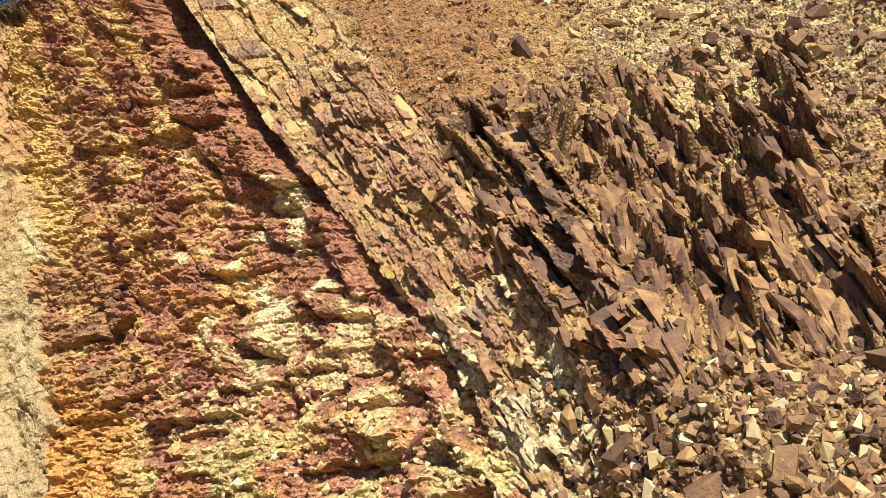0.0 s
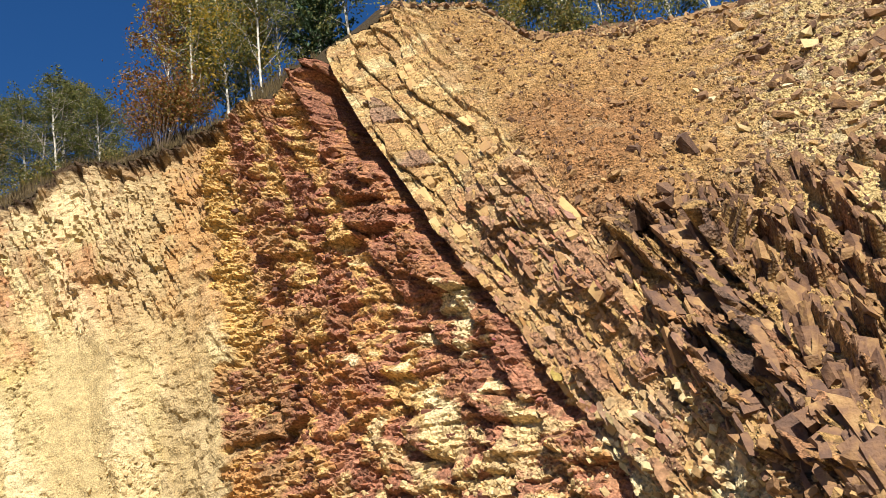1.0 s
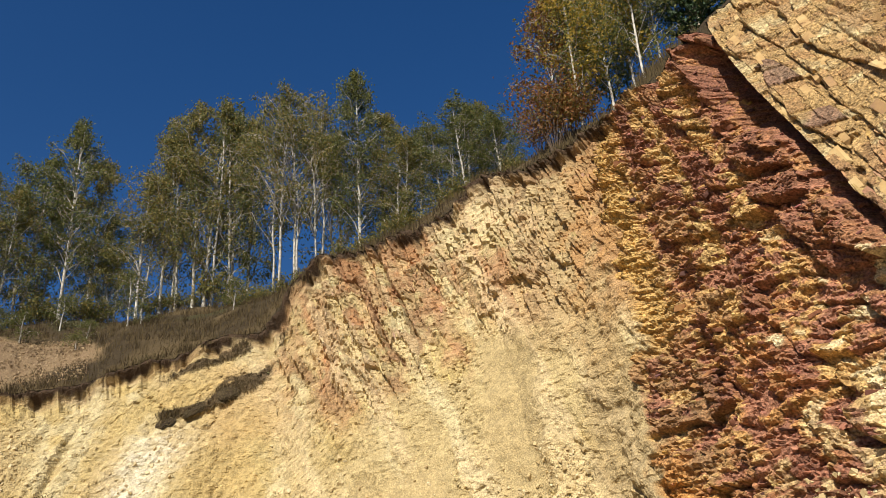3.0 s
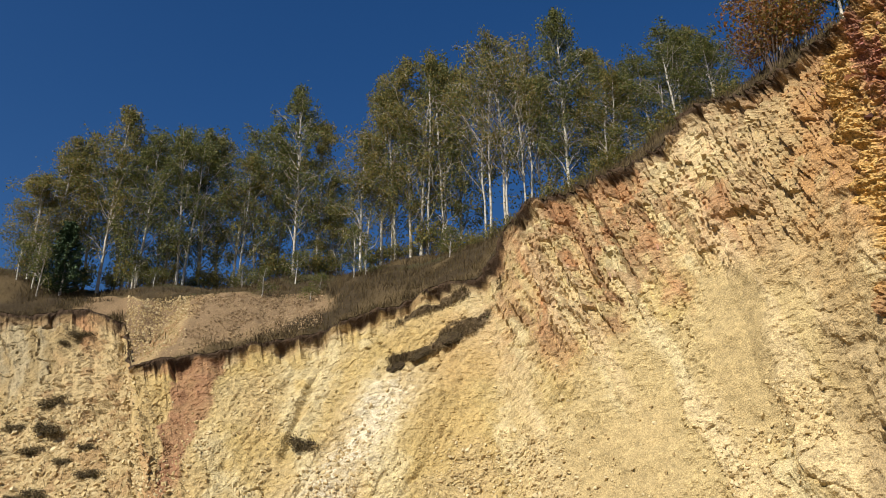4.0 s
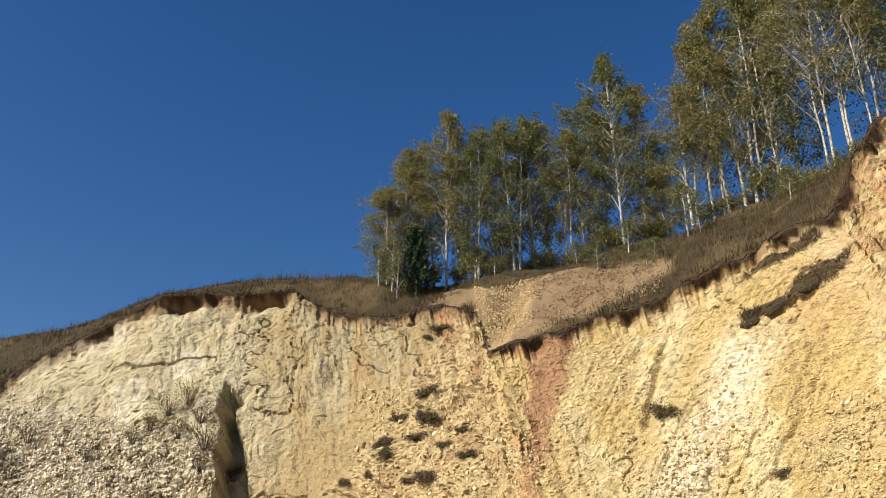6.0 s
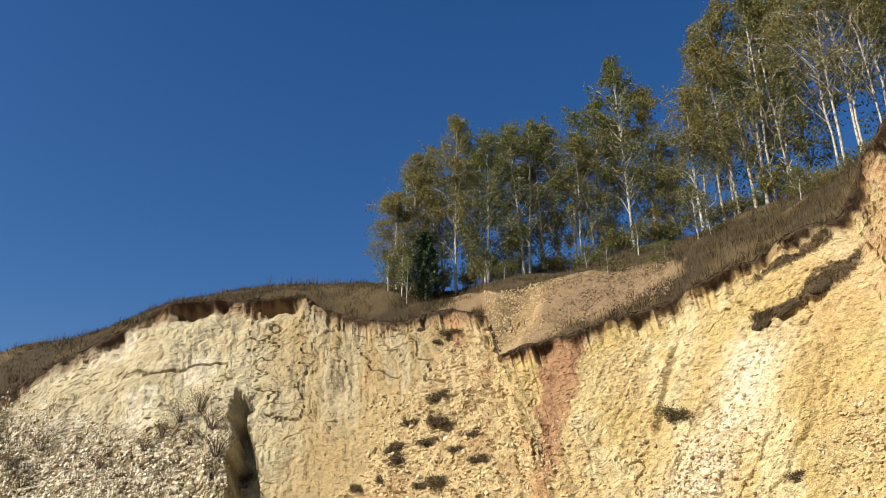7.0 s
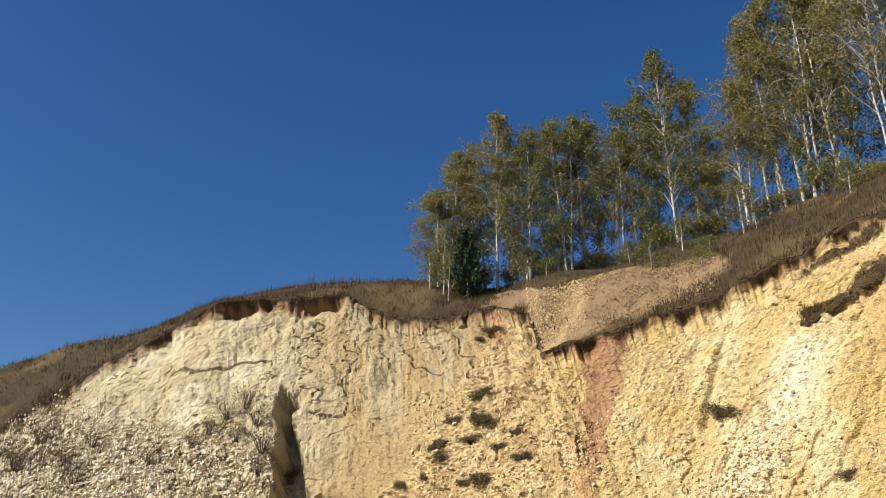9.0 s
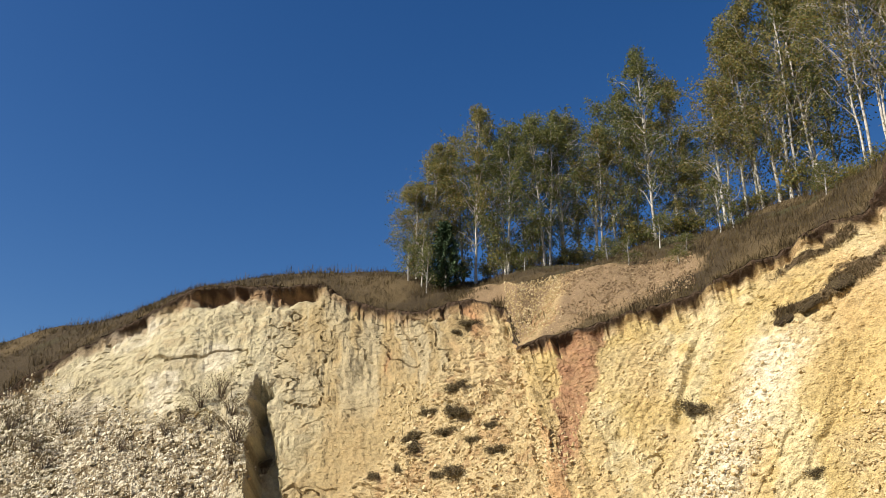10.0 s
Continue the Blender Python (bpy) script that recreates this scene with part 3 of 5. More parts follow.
def ground_material(name, grain=22.0, bump=0.5, rough=0.92, speck=0.5, cracks=0.0, crack_depth=0.8, flakes=None, flake_tone=0.0, flake_rise=1.3):
    """Earth and stone: the tint of the ground with grit, specks and fine relief."""
    m, n, l, b = material(name)
    col = n.new("ShaderNodeAttribute")
    col.attribute_name = "tint"
    pos = n.new("ShaderNodeTexCoord")
    coarse = n.new("ShaderNodeTexNoise")
    coarse.inputs["Scale"].default_value, coarse.inputs["Detail"].default_value = grain * 0.25, 6
    grit = n.new("ShaderNodeTexNoise")
    grit.inputs["Scale"].default_value, grit.inputs["Detail"].default_value = grain, 5
    chips = n.new("ShaderNodeTexVoronoi")
    chips.inputs["Scale"].default_value = grain * 0.6
    for t in (coarse, grit, chips):
        l.new(pos.outputs["Object"], t.inputs["Vector"])
    ramp = n.new("ShaderNodeMapRange")
    ramp.inputs["From Min"].default_value, ramp.inputs["From Max"].default_value = 0.3, 0.7
    ramp.inputs["To Min"].default_value, ramp.inputs["To Max"].default_value = 1 - speck * 0.55, 1 + speck * 0.45
    l.new(grit.outputs["Fac"], ramp.inputs["Value"])
    ramp2 = n.new("ShaderNodeMapRange")
    ramp2.inputs["From Min"].default_value, ramp2.inputs["From Max"].default_value = 0.3, 0.7
    ramp2.inputs["To Min"].default_value, ramp2.inputs["To Max"].default_value = 0.85, 1.12
    l.new(coarse.outputs["Fac"], ramp2.inputs["Value"])
    mul = n.new("ShaderNodeMath")
    mul.operation = "MULTIPLY"
    l.new(ramp.outputs["Result"], mul.inputs[0])
    l.new(ramp2.outputs["Result"], mul.inputs[1])
    vary = n.new("ShaderNodeVectorMath")
    vary.operation = "SCALE"
    l.new(col.outputs["Color"], vary.inputs[0])
    l.new(mul.outputs["Value"], vary.inputs["Scale"])
    high = n.new("ShaderNodeMath")
    high.operation = "ADD"
    l.new(grit.outputs["Fac"], high.inputs[0])
    l.new(chips.outputs["Distance"], high.inputs[1])
    if flakes:
        # small split chips, each with a tone of its own and a flat face at its own height
        warped = n.new("ShaderNodeVectorMath")
        warped.operation = "MULTIPLY_ADD"
        warped.inputs[1].default_value = (0.10, 0.10, 0.10)
        l.new(coarse.outputs["Color"], warped.inputs[0])
        l.new(pos.outputs["Object"], warped.inputs[2])
        flat = n.new("ShaderNodeMapping")
        flat.inputs["Scale"].default_value = flakes
        l.new(warped.outputs["Vector"], flat.inputs["Vector"])
        chip = n.new("ShaderNodeTexVoronoi")
        chip.inputs["Scale"].default_value = 1.0
        l.new(flat.outputs["Vector"], chip.inputs["Vector"])
        shade = n.new("ShaderNodeSeparateColor")
        l.new(chip.outputs["Color"], shade.inputs["Color"])
        tone = n.new("ShaderNodeMapRange")
        tone.inputs["To Min"].default_value, tone.inputs["To Max"].default_value = 1 - flake_tone, 1 + flake_tone
        l.new(shade.outputs["Red"], tone.inputs["Value"])
        toned = n.new("ShaderNodeVectorMath")
        toned.operation = "SCALE"
        l.new(vary.outputs["Vector"], toned.inputs[0])
        l.new(tone.outputs["Result"], toned.inputs["Scale"])
        vary = toned
        rise = n.new("ShaderNodeMath")
        rise.operation = "MULTIPLY_ADD"
        rise.inputs[1].default_value = flake_rise
        l.new(shade.outputs["Green"], rise.inputs[0])
        l.new(high.outputs["Value"], rise.inputs[2])
        high = rise
    l.new(vary.outputs["Vector"], b.inputs["Base Color"])
    if cracks:
        # thin open joints, longer up the slope than across it
        bent = n.new("ShaderNodeVectorMath")
        bent.operation = "MULTIPLY_ADD"
        bent.inputs[1].default_value = (0.5, 0.5, 0.5)
        l.new(coarse.outputs["Color"], bent.inputs[0])
        l.new(pos.outputs["Object"], bent.inputs[2])
        longer = n.new("ShaderNodeMapping")
        longer.inputs["Scale"].default_value = (cracks, cracks, cracks * 0.45)
        l.new(bent.outputs["Vector"], longer.inputs["Vector"])
        joint = n.new("ShaderNodeTexVoronoi")
        joint.feature = "DISTANCE_TO_EDGE"
        joint.inputs["Scale"].default_value = 1.0
        l.new(longer.outputs["Vector"], joint.inputs["Vector"])
        gap = n.new("ShaderNodeMapRange")
        gap.inputs["From Min"].default_value, gap.inputs["From Max"].default_value = 0.0, 0.07
        gap.inputs["To Min"].default_value, gap.inputs["To Max"].default_value = -crack_depth, 0.0
        l.new(joint.outputs["Distance"], gap.inputs["Value"])
        total = n.new("ShaderNodeMath")
        total.operation = "ADD"
        l.new(high.outputs["Value"], total.inputs[0])
        l.new(gap.outputs["Result"], total.inputs[1])
        high = total
    bm_node = n.new("ShaderNodeBump")
    bm_node.inputs["Strength"].default_value, bm_node.inputs["Distance"].default_value = bump, 0.05
    l.new(high.outputs["Value"], bm_node.inputs["Height"])
    l.new(bm_node.outputs["Normal"], b.inputs["Normal"])
    b.inputs["Roughness"].default_value = rough
    b.inputs["Specular IOR Level"].default_value = 0.25
    return m


def noisy_material(name, colours, scale=8.0, rough=0.85, bump=0.4, spread=0.5, per_piece=True, translucent=0.0, specular=0.3):
    """A surface whose colour runs between a few real ones: by noise, and from piece to piece."""
    m, n, l, b = material(name)
    pos = n.new("ShaderNodeNewGeometry")
    noise_tex = n.new("ShaderNodeTexNoise")
    noise_tex.inputs["Scale"].default_value, noise_tex.inputs["Detail"].default_value = scale, 7
    l.new(pos.outputs["Position"], noise_tex.inputs["Vector"])
    fac = noise_tex.outputs["Fac"]
    if per_piece:
        info = n.new("ShaderNodeObjectInfo")
        geo = n.new("ShaderNodeNewGeometry")
        add = n.new("ShaderNodeMath")
        add.operation = "ADD"
        l.new(info.outputs["Random"], add.inputs[0])
        l.new(geo.outputs["Random Per Island"], add.inputs[1])
        wrap = n.new("ShaderNodeMath")
        wrap.operation = "FRACT"
        l.new(add.outputs["Value"], wrap.inputs[0])
        blend = n.new("ShaderNodeMix")
        blend.inputs["Factor"].default_value = 1 - spread
        l.new(wrap.outputs["Value"], blend.inputs["A"])
        l.new(fac, blend.inputs["B"])
        fac = blend.outputs["Result"]
    ramp = n.new("ShaderNodeValToRGB")
    ramp.color_ramp.elements[0].position = 0.22
    ramp.color_ramp.elements[1].position = 0.78
    ramp.color_ramp.elements[0].color = (*colours[0], 1)
    ramp.color_ramp.elements[1].color = (*colours[-1], 1)
    for i, c in enumerate(colours[1:-1]):
        e = ramp.color_ramp.elements.new(0.22 + 0.56 * (i + 1) / (len(colours) - 1))
        e.color = (*c, 1)
    l.new(fac, ramp.inputs["Fac"])
    l.new(ramp.outputs["Color"], b.inputs["Base Color"])
    fine_tex = n.new("ShaderNodeTexNoise")
    fine_tex.inputs["Scale"].default_value, fine_tex.inputs["Detail"].default_value = scale * 4, 6
    l.new(pos.outputs["Position"], fine_tex.inputs["Vector"])
    if bump:
        rel = n.new("ShaderNodeBump")
        rel.inputs["Strength"].default_value, rel.inputs["Distance"].default_value = bump, 0.02
        l.new(fine_tex.outputs["Fac"], rel.inputs["Height"])
        l.new(rel.outputs["Normal"], b.inputs["Normal"])
    b.inputs["Roughness"].default_value = rough
    b.inputs["Specular IOR Level"].default_value = specular
    if translucent:
        tr = n.new("ShaderNodeBsdfTranslucent")
        l.new(ramp.outputs["Color"], tr.inputs["Color"])
        both = n.new("ShaderNodeMixShader")
        both.inputs["Fac"].default_value = translucent
        l.new(b.outputs["BSDF"], both.inputs[1])
        l.new(tr.outputs["BSDF"], both.inputs[2])
        l.new(both.outputs["Shader"], n["Material Output"].inputs["Surface"])
    return m


M_CLAY = ground_material("clay_earth", 30, 0.6, 0.95, 0.8, 0.8, 0.6)
M_PALE = ground_material("pale_weathered_rock", 30, 0.5, 0.93, 0.7, 2.2, 0.14, (10.0, 10.0, 14.0), 0.12, 0.5)
M_RED = ground_material("red_fractured_rock", 20, 0.75, 0.85, 0.9, 3.0, 0.4, (9.0, 9.0, 24.0), 0.30)
M_SLAB = ground_material("bedded_slab_rock", 20, 1.0, 0.8, 0.9, 2.2, 0.35, (12.0, 12.0, 9.0), 0.24)
M_SCREE = ground_material("stony_scree", 30, 1.0, 0.9, 0.9, flakes=(13.0, 13.0, 13.0), flake_tone=0.28)
M_TURF = ground_material("dry_turf", 30, 0.9, 0.95, 0.8)
M_WHITE_STONE = noisy_material("whitish_clay_lump", [(0.46, 0.40, 0.28), (0.57, 0.51, 0.38), (0.66, 0.61, 0.49)], 5, 0.9, 0.7, 0.6)
M_STONE = noisy_material("brown_stone", [(0.075, 0.042, 0.030), (0.15, 0.085, 0.05), (0.23, 0.132, 0.062), (0.36, 0.23, 0.10)], 9, 0.8, 1.0, 0.5)
M_PLATE = noisy_material("purple_brown_plate", [(0.065, 0.038, 0.030), (0.12, 0.066, 0.044), (0.175, 0.096, 0.054), (0.27, 0.158, 0.07), (0.37, 0.25, 0.12)], 7, 0.75, 1.0, 0.32)
M_PALE_STONE = noisy_material("pale_stone", [(0.34, 0.25, 0.125), (0.43, 0.33, 0.17), (0.54, 0.45, 0.28)], 5, 0.9, 0.7, 0.6)
M_GRASS = noisy_material("dry_grass_blades", [(0.03, 0.021, 0.010), (0.06, 0.041, 0.019), (0.12, 0.086, 0.039), (0.055, 0.046, 0.018)], 0.7, 0.9, 0, 0.45, translucent=0.25)
M_BARK = noisy_material("birch_bark", [(0.05, 0.045, 0.04), (0.30, 0.275, 0.24), (0.50, 0.47, 0.42), (0.58, 0.55, 0.49)], 7, 0.8, 0.3, 0.1)
M_TWIG = noisy_material("brown_twigs", [(0.05, 0.035, 0.025), (0.10, 0.07, 0.05), (0.15, 0.11, 0.08)], 4, 0.85, 0.2, 0.3)
M_LIMB = noisy_material("birch_twigs", [(0.20, 0.17, 0.135), (0.36, 0.32, 0.27), (0.52, 0.48, 0.43)], 4, 0.85, 0.2, 0.3)
M_LEAF = noisy_material("olive_birch_leaves", [(0.085, 0.095, 0.03), (0.15, 0.15, 0.047), (0.22, 0.195, 0.06), (0.28, 0.21, 0.065)], 0.5, 0.6, 0, 0.7, translucent=0.45)
M_LEAF_GREEN = noisy_material("green_leaves", [(0.068, 0.083, 0.028), (0.13, 0.14, 0.044), (0.215, 0.205, 0.066)], 0.5, 0.6, 0, 0.7, translucent=0.45)
M_LEAF_GOLD = noisy_material("golden_birch_leaves", [(0.13, 0.13, 0.025), (0.24, 0.20, 0.035), (0.37, 0.27, 0.045), (0.45, 0.30, 0.05)], 0.5, 0.6, 0, 0.7, translucent=0.4)
M_LEAF_RUST = noisy_material("rusty_leaves", [(0.12, 0.07, 0.02), (0.22, 0.085, 0.025), (0.26, 0.12, 0.04), (0.13, 0.11, 0.025)], 0.5, 0.6, 0, 0.7, translucent=0.4)
M_NEEDLE = noisy_material("pine_needles", [(0.012, 0.03, 0.012), (0.03, 0.06, 0.022), (0.05, 0.085, 0.03)], 0.8, 0.6, 0, 0.7)
M_BUSH = noisy_material("dark_shrub_leaves", [(0.05, 0.036, 0.02), (0.10, 0.074, 0.037), (0.16, 0.122, 0.056)], 1.0, 0.8, 0, 0.7, translucent=0.2)


# ---------------------------------------------------------------- mesh helpers
def mesh_from(name, verts, faces, mat, colour=None, smooth_faces=True):
    """A mesh from arrays; all faces have the same number of corners."""
    verts, faces = np.asarray(verts, np.float32), np.asarray(faces, np.int32)
    me = bpy.data.meshes.new(name)
    k = faces.shape[1]
    me.vertices.add(len(verts))
    me.vertices.foreach_set("co", verts.ravel())
    me.loops.add(faces.size)
    me.loops.foreach_set("vertex_index", faces.ravel())
    me.polygons.add(len(faces))
    me.polygons.foreach_set("loop_start", np.arange(0, faces.size, k, dtype=np.int32))
    me.polygons.foreach_set("loop_total", np.full(len(faces), k, np.int32))
    me.polygons.foreach_set("use_smooth", np.full(len(faces), smooth_faces))
    if colour is not None:
        layer = me.attributes.new("tint", "FLOAT_COLOR", "POINT")
        layer.data.foreach_set("color", np.c_[colour.reshape(-1, 3), np.ones(len(verts))].astype(np.float32).ravel())
    me.materials.append(mat)
    me.update(calc_edges=True)
    me.validate()
    return me


def part(name, bm, mat, parent, label=""):
    """Links a bmesh, or a finished mesh, as one part under a thing."""
    if isinstance(bm, bpy.types.Mesh):
        me = bm
    else:
        me = bpy.data.meshes.new(name)
        bm.to_mesh(me)
        bm.free()
        me.materials.append(mat)
    ob = new(name, me)
    ob.parent = parent
    if label:
        tagged(ob, label)
    return ob


def grid_faces(nu, nv):
    i = np.arange(nu - 1)[:, None] * nv + np.arange(nv - 1)[None]
    return np.stack([i, i + nv, i + nv + 1, i + 1], -1).reshape(-1, 4)


# ---------------------------------------------------------------- the wall, in its stretches
def stretch(name, u0, u1, mat, label, soft=True):
    i0, i1 = np.searchsorted(U, u0 - 1e-6), np.searchsorted(U, u1 - 1e-6) + 1
    p, c = P[i0:i1], tint[i0:i1]
    me = mesh_from(name, p.reshape(-1, 3), grid_faces(p.shape[0], p.shape[1]), mat, c, soft)
    return tagged(new(name, me), label, "rock face", kind="structure")


near = lambda x: float(U[np.argmin(np.abs(U - x))])
CUTS = [near(x) for x in (-130, -8.2, 16, 40.8, 51.0, 58.5, 230)]
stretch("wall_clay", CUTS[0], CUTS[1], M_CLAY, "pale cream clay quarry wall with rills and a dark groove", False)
stretch("wall_spur", CUTS[1], CUTS[2], M_PALE, "yellow weathered spur with a red-brown panel and white scree", False)
stretch("wall_pale", CUTS[2], CUTS[3], M_PALE, "bright beige weathered cliff with steep thin beds", False)
stretch("wall_red", CUTS[3], CUTS[4], M_RED, "maroon and ochre fractured rock face with broken ledges", False)
stretch("wall_slab", CUTS[4], CUTS[5], M_SLAB, "tilted bedded rock slab, ochre with purple patches", False)
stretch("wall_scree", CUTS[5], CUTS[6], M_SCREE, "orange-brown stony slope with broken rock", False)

# land behind the rim, out to the horizon
steps = np.concatenate([np.linspace(0, 1, 40), [1.15, 1.4, 1.8, 2.6, 4, 7, 14, 30, 60, 160]])
Ug = np.concatenate([np.arange(-130, -46, 2.0), np.arange(-46, 100, 0.3), np.arange(100, 230.1, 2.0)])
gu, gs = np.meshgrid(Ug, steps, indexing="ij")
_, g_rim, g_z = wall_at(gu)
g_far, _ = crest_at(gu)
tops = np.stack([np.interp(gu[:, 0], U, P[:, -1, i]) for i in range(3)], -1)
g_dist = np.hypot(tops[:, 0], tops[:, 1])[:, None] * (1 - np.clip(gs, 0, 1)) + g_far * np.clip(gs, 0, 1) + np.clip(gs - 1, 0, None) * 12
gp = at(gu, g_dist, plateau(gu, g_dist))
gp[..., 2] -= 0.7 * band(gu - 5 * gs, -9.6, -7.2, 0.8) * band(gs, 0.08, 0.62, 0.08)
g_rill = 1 - smooth(np.abs(value_noise(gu * 0.9, gs * 1.2, gu * 0, 93)), 0, 0.35)
gp[..., 2] -= 0.15 * g_rill * band(gu, -10, 6, 1.5) * band(gs, 0.1, 0.7, 0.1)
gp[..., 2] += 0.16 * fbm(gp[..., 0] * 0.8, gp[..., 1] * 0.8, gp[..., 0] * 0, 3, 91) * np.clip(gs * 8, 0, 1)
gp[:, 0, :] = tops
gp[:, 0, 2] += 0.02
g_blot = fbm(gp[..., 0] * 0.4, gp[..., 1] * 0.4, gp[..., 0] * 0, 4, 95)
g_tint = np.broadcast_to(np.array((0.048, 0.033, 0.016)), gp.shape)
g_tint = mix(g_tint, (0.10, 0.07, 0.033), smooth(g_blot, 0, 0.4))
g_tint = mix(g_tint, (0.055, 0.055, 0.022), smooth(-g_blot, 0.05, 0.4) * smooth(gs, 0.3, 0.8))
bank_bare = band(gu + 5 * g_blot, -10.2, 3.5, 0.8) * band(gs + 0.08 * g_blot, 0.03 + 0.010 * (gu + 8), 0.66 - 0.016 * (gu + 8), 0.03)
bare = bank_bare + 0.8 * band(gu + 2 * g_blot, 60, 100, 1.5) * (1 - smooth(gs + 0.4 * g_blot, 0.15, 0.5))
g_grain = fbm(gp[..., 0] * 2.5, gp[..., 1] * 2.5, gp[..., 2] * 2.5, 3, 97)
g_tint = mix(g_tint, (0.36, 0.26, 0.135), bare)
g_tint = mix(g_tint, (0.26, 0.15, 0.07), bare * smooth(g_grain, 0.05, 0.3))
g_tint = mix(g_tint, (0.22, 0.15, 0.085), bank_bare * (1 - band(gu - 5.5 * gs + 0.5 * g_blot, -8.6, -6.2, 0.3)))
ground = tagged(new("ground", mesh_from("ground", gp.reshape(-1, 3), grid_faces(*gp.shape[:2]), M_TURF, g_tint)),
                "dry brown turf on the land above the quarry", "ground", kind="structure")

# quarry floor
fr, fa = np.meshgrid(np.concatenate([[0.01], np.linspace(1, 12, 23), np.linspace(14, 90, 30)]), np.radians(np.arange(0, 361, 3.0)), indexing="ij")
fx, fy = fr * np.sin(fa), fr * np.cos(fa)
fz = 0.06 * fbm(fx * 0.7, fy * 0.7, fx * 0, 3, 99)
f_tint = mix(np.broadcast_to(np.array((0.34, 0.25, 0.13)), fx.shape + (3,)), (0.42, 0.30, 0.15), smooth(fz, -0.03, 0.03))
fp = np.stack([fx, fy, fz], -1)
tagged(new("floor", mesh_from("floor", fp.reshape(-1, 3), grid_faces(*fp.shape[:2])[:, ::-1], M_SCREE, f_tint)),
       "trampled sandy quarry floor", "ground", kind="structure")


# ---------------------------------------------------------------- finding places
rng = np.random.default_rng(7)
SEEN_AZ = np.degrees(np.arctan2(P[..., 0], P[..., 1]))
SEEN_EL = np.degrees(np.arctan2(P[..., 2] - EYE, np.hypot(P[..., 0], P[..., 1])))
T_RIGHT = np.gradient(P0, axis=0)
T_RIGHT /= np.linalg.norm(T_RIGHT, axis=-1, keepdims=True)
T_UP = np.gradient(P0, axis=1)
T_UP /= np.linalg.norm(T_UP, axis=-1, keepdims=True)
CELL_AREA = np.gradient(ALONG, axis=0) * np.gradient(UPHILL, axis=1)


def wall_spot(bearing, angle):
    """Grid place of the wall that lies in that direction from the floor's middle."""
    k = np.argmin((SEEN_AZ - bearing) ** 2 + (SEEN_EL - angle) ** 2)
    return np.unravel_index(k, SEEN_AZ.shape)


def scatter(weight, count):
    """Random places on the wall, by area and weight."""
    w = (weight * CELL_AREA).ravel()
    k = rng.choice(w.size, count, p=w / w.sum())
    return np.unravel_index(k, weight.shape)


def basis(n, up, turn=0.0, tip=0.0):
    """Axes of a piece: z along n, y along up; turned and tipped at random."""
    n = Vector(n).normalized()
    y = (Vector(up) - n * n.dot(Vector(up))).normalized()
    x = y.cross(n)
    m = Matrix((x, y, n)).transposed()
    return m @ Euler((rng.normal(0, tip), rng.normal(0, tip), rng.uniform(-turn, turn))).to_matrix()


def placed(ob, where, m, size):
    ob.matrix_world = Matrix.Translation(where) @ m.to_4x4() @ Matrix.Diagonal((*size, 1))


# ---------------------------------------------------------------- stones
def stone_mesh(name, mat, box=(1, 1, 1), rough=0.22, extra=6):
    """A broken stone: the hull of a knocked-about box."""
    bm = bmesh.new()
    for sx in (-0.5, 0.5):
        for sy in (-0.5, 0.5):
            for sz in (-0.5, 0.5):
                bm.verts.new([c * b + rng.uniform(-rough, rough) * b for c, b in zip((sx, sy, sz), box)])
    for _ in range(extra):
        d = rng.normal(size=3)
        d /= np.abs(d).max() * rng.uniform(1.0, 1.35)
        bm.verts.new([0.55 * c * b for c, b in zip(d, box)])
    hull = bmesh.ops.convex_hull(bm, input=bm.verts)
    loose = [v for v in bm.verts if not v.link_faces]
    bmesh.ops.delete(bm, geom=loose, context="VERTS")
    bmesh.ops.recalc_face_normals(bm, faces=bm.faces)
    me = bpy.data.meshes.new(name)
    bm.to_mesh(me)
    bm.free()
    me.materials.append(mat)
    return me


def shard_mesh(name, mat, corners=7, taper=0.25):
    """A split piece of bedded rock: an uneven many-sided outline, flat above and below, chipped at the edge."""
    bm = bmesh.new()
    turn = rng.uniform(0, 6.28)
    for k in range(corners):
        a = turn + (k + rng.uniform(-0.3, 0.3)) * 2 * math.pi / corners
        r = 0.5 * (abs(math.cos(a)) ** 6 + abs(math.sin(a)) ** 6) ** (-1 / 6) * rng.uniform(0.78, 1.06)
        for z in (-0.5, 0.5):
            q = r * (1 - taper * rng.random())
            bm.verts.new((q * math.cos(a), q * math.sin(a), z * rng.uniform(0.55, 1.0)))
    bmesh.ops.convex_hull(bm, input=bm.verts)
    bmesh.ops.delete(bm, geom=[v for v in bm.verts if not v.link_faces], context="VERTS")
    bmesh.ops.recalc_face_normals(bm, faces=bm.faces)
    me = bpy.data.meshes.new(name)
    bm.to_mesh(me)
    bm.free()
    me.materials.append(mat)
    return me


def arrays_of(me):
    me.calc_loop_triangles()
    v = np.array([x.co[:] for x in me.vertices])
    f = np.array([t.vertices[:] for t in me.loop_triangles])
    return v, f


def rotations(n):
    q = rng.normal(size=(n, 4))
    q /= np.linalg.norm(q, axis=1, keepdims=True)
    w, x, y, z = q.T
    return np.stack([np.stack([1 - 2 * (y * y + z * z), 2 * (x * y - z * w), 2 * (x * z + y * w)], -1),
                     np.stack([2 * (x * y + z * w), 1 - 2 * (x * x + z * z), 2 * (y * z - x * w)], -1),
                     np.stack([2 * (x * z - y * w), 2 * (y * z + x * w), 1 - 2 * (x * x + y * y)], -1)], 1)


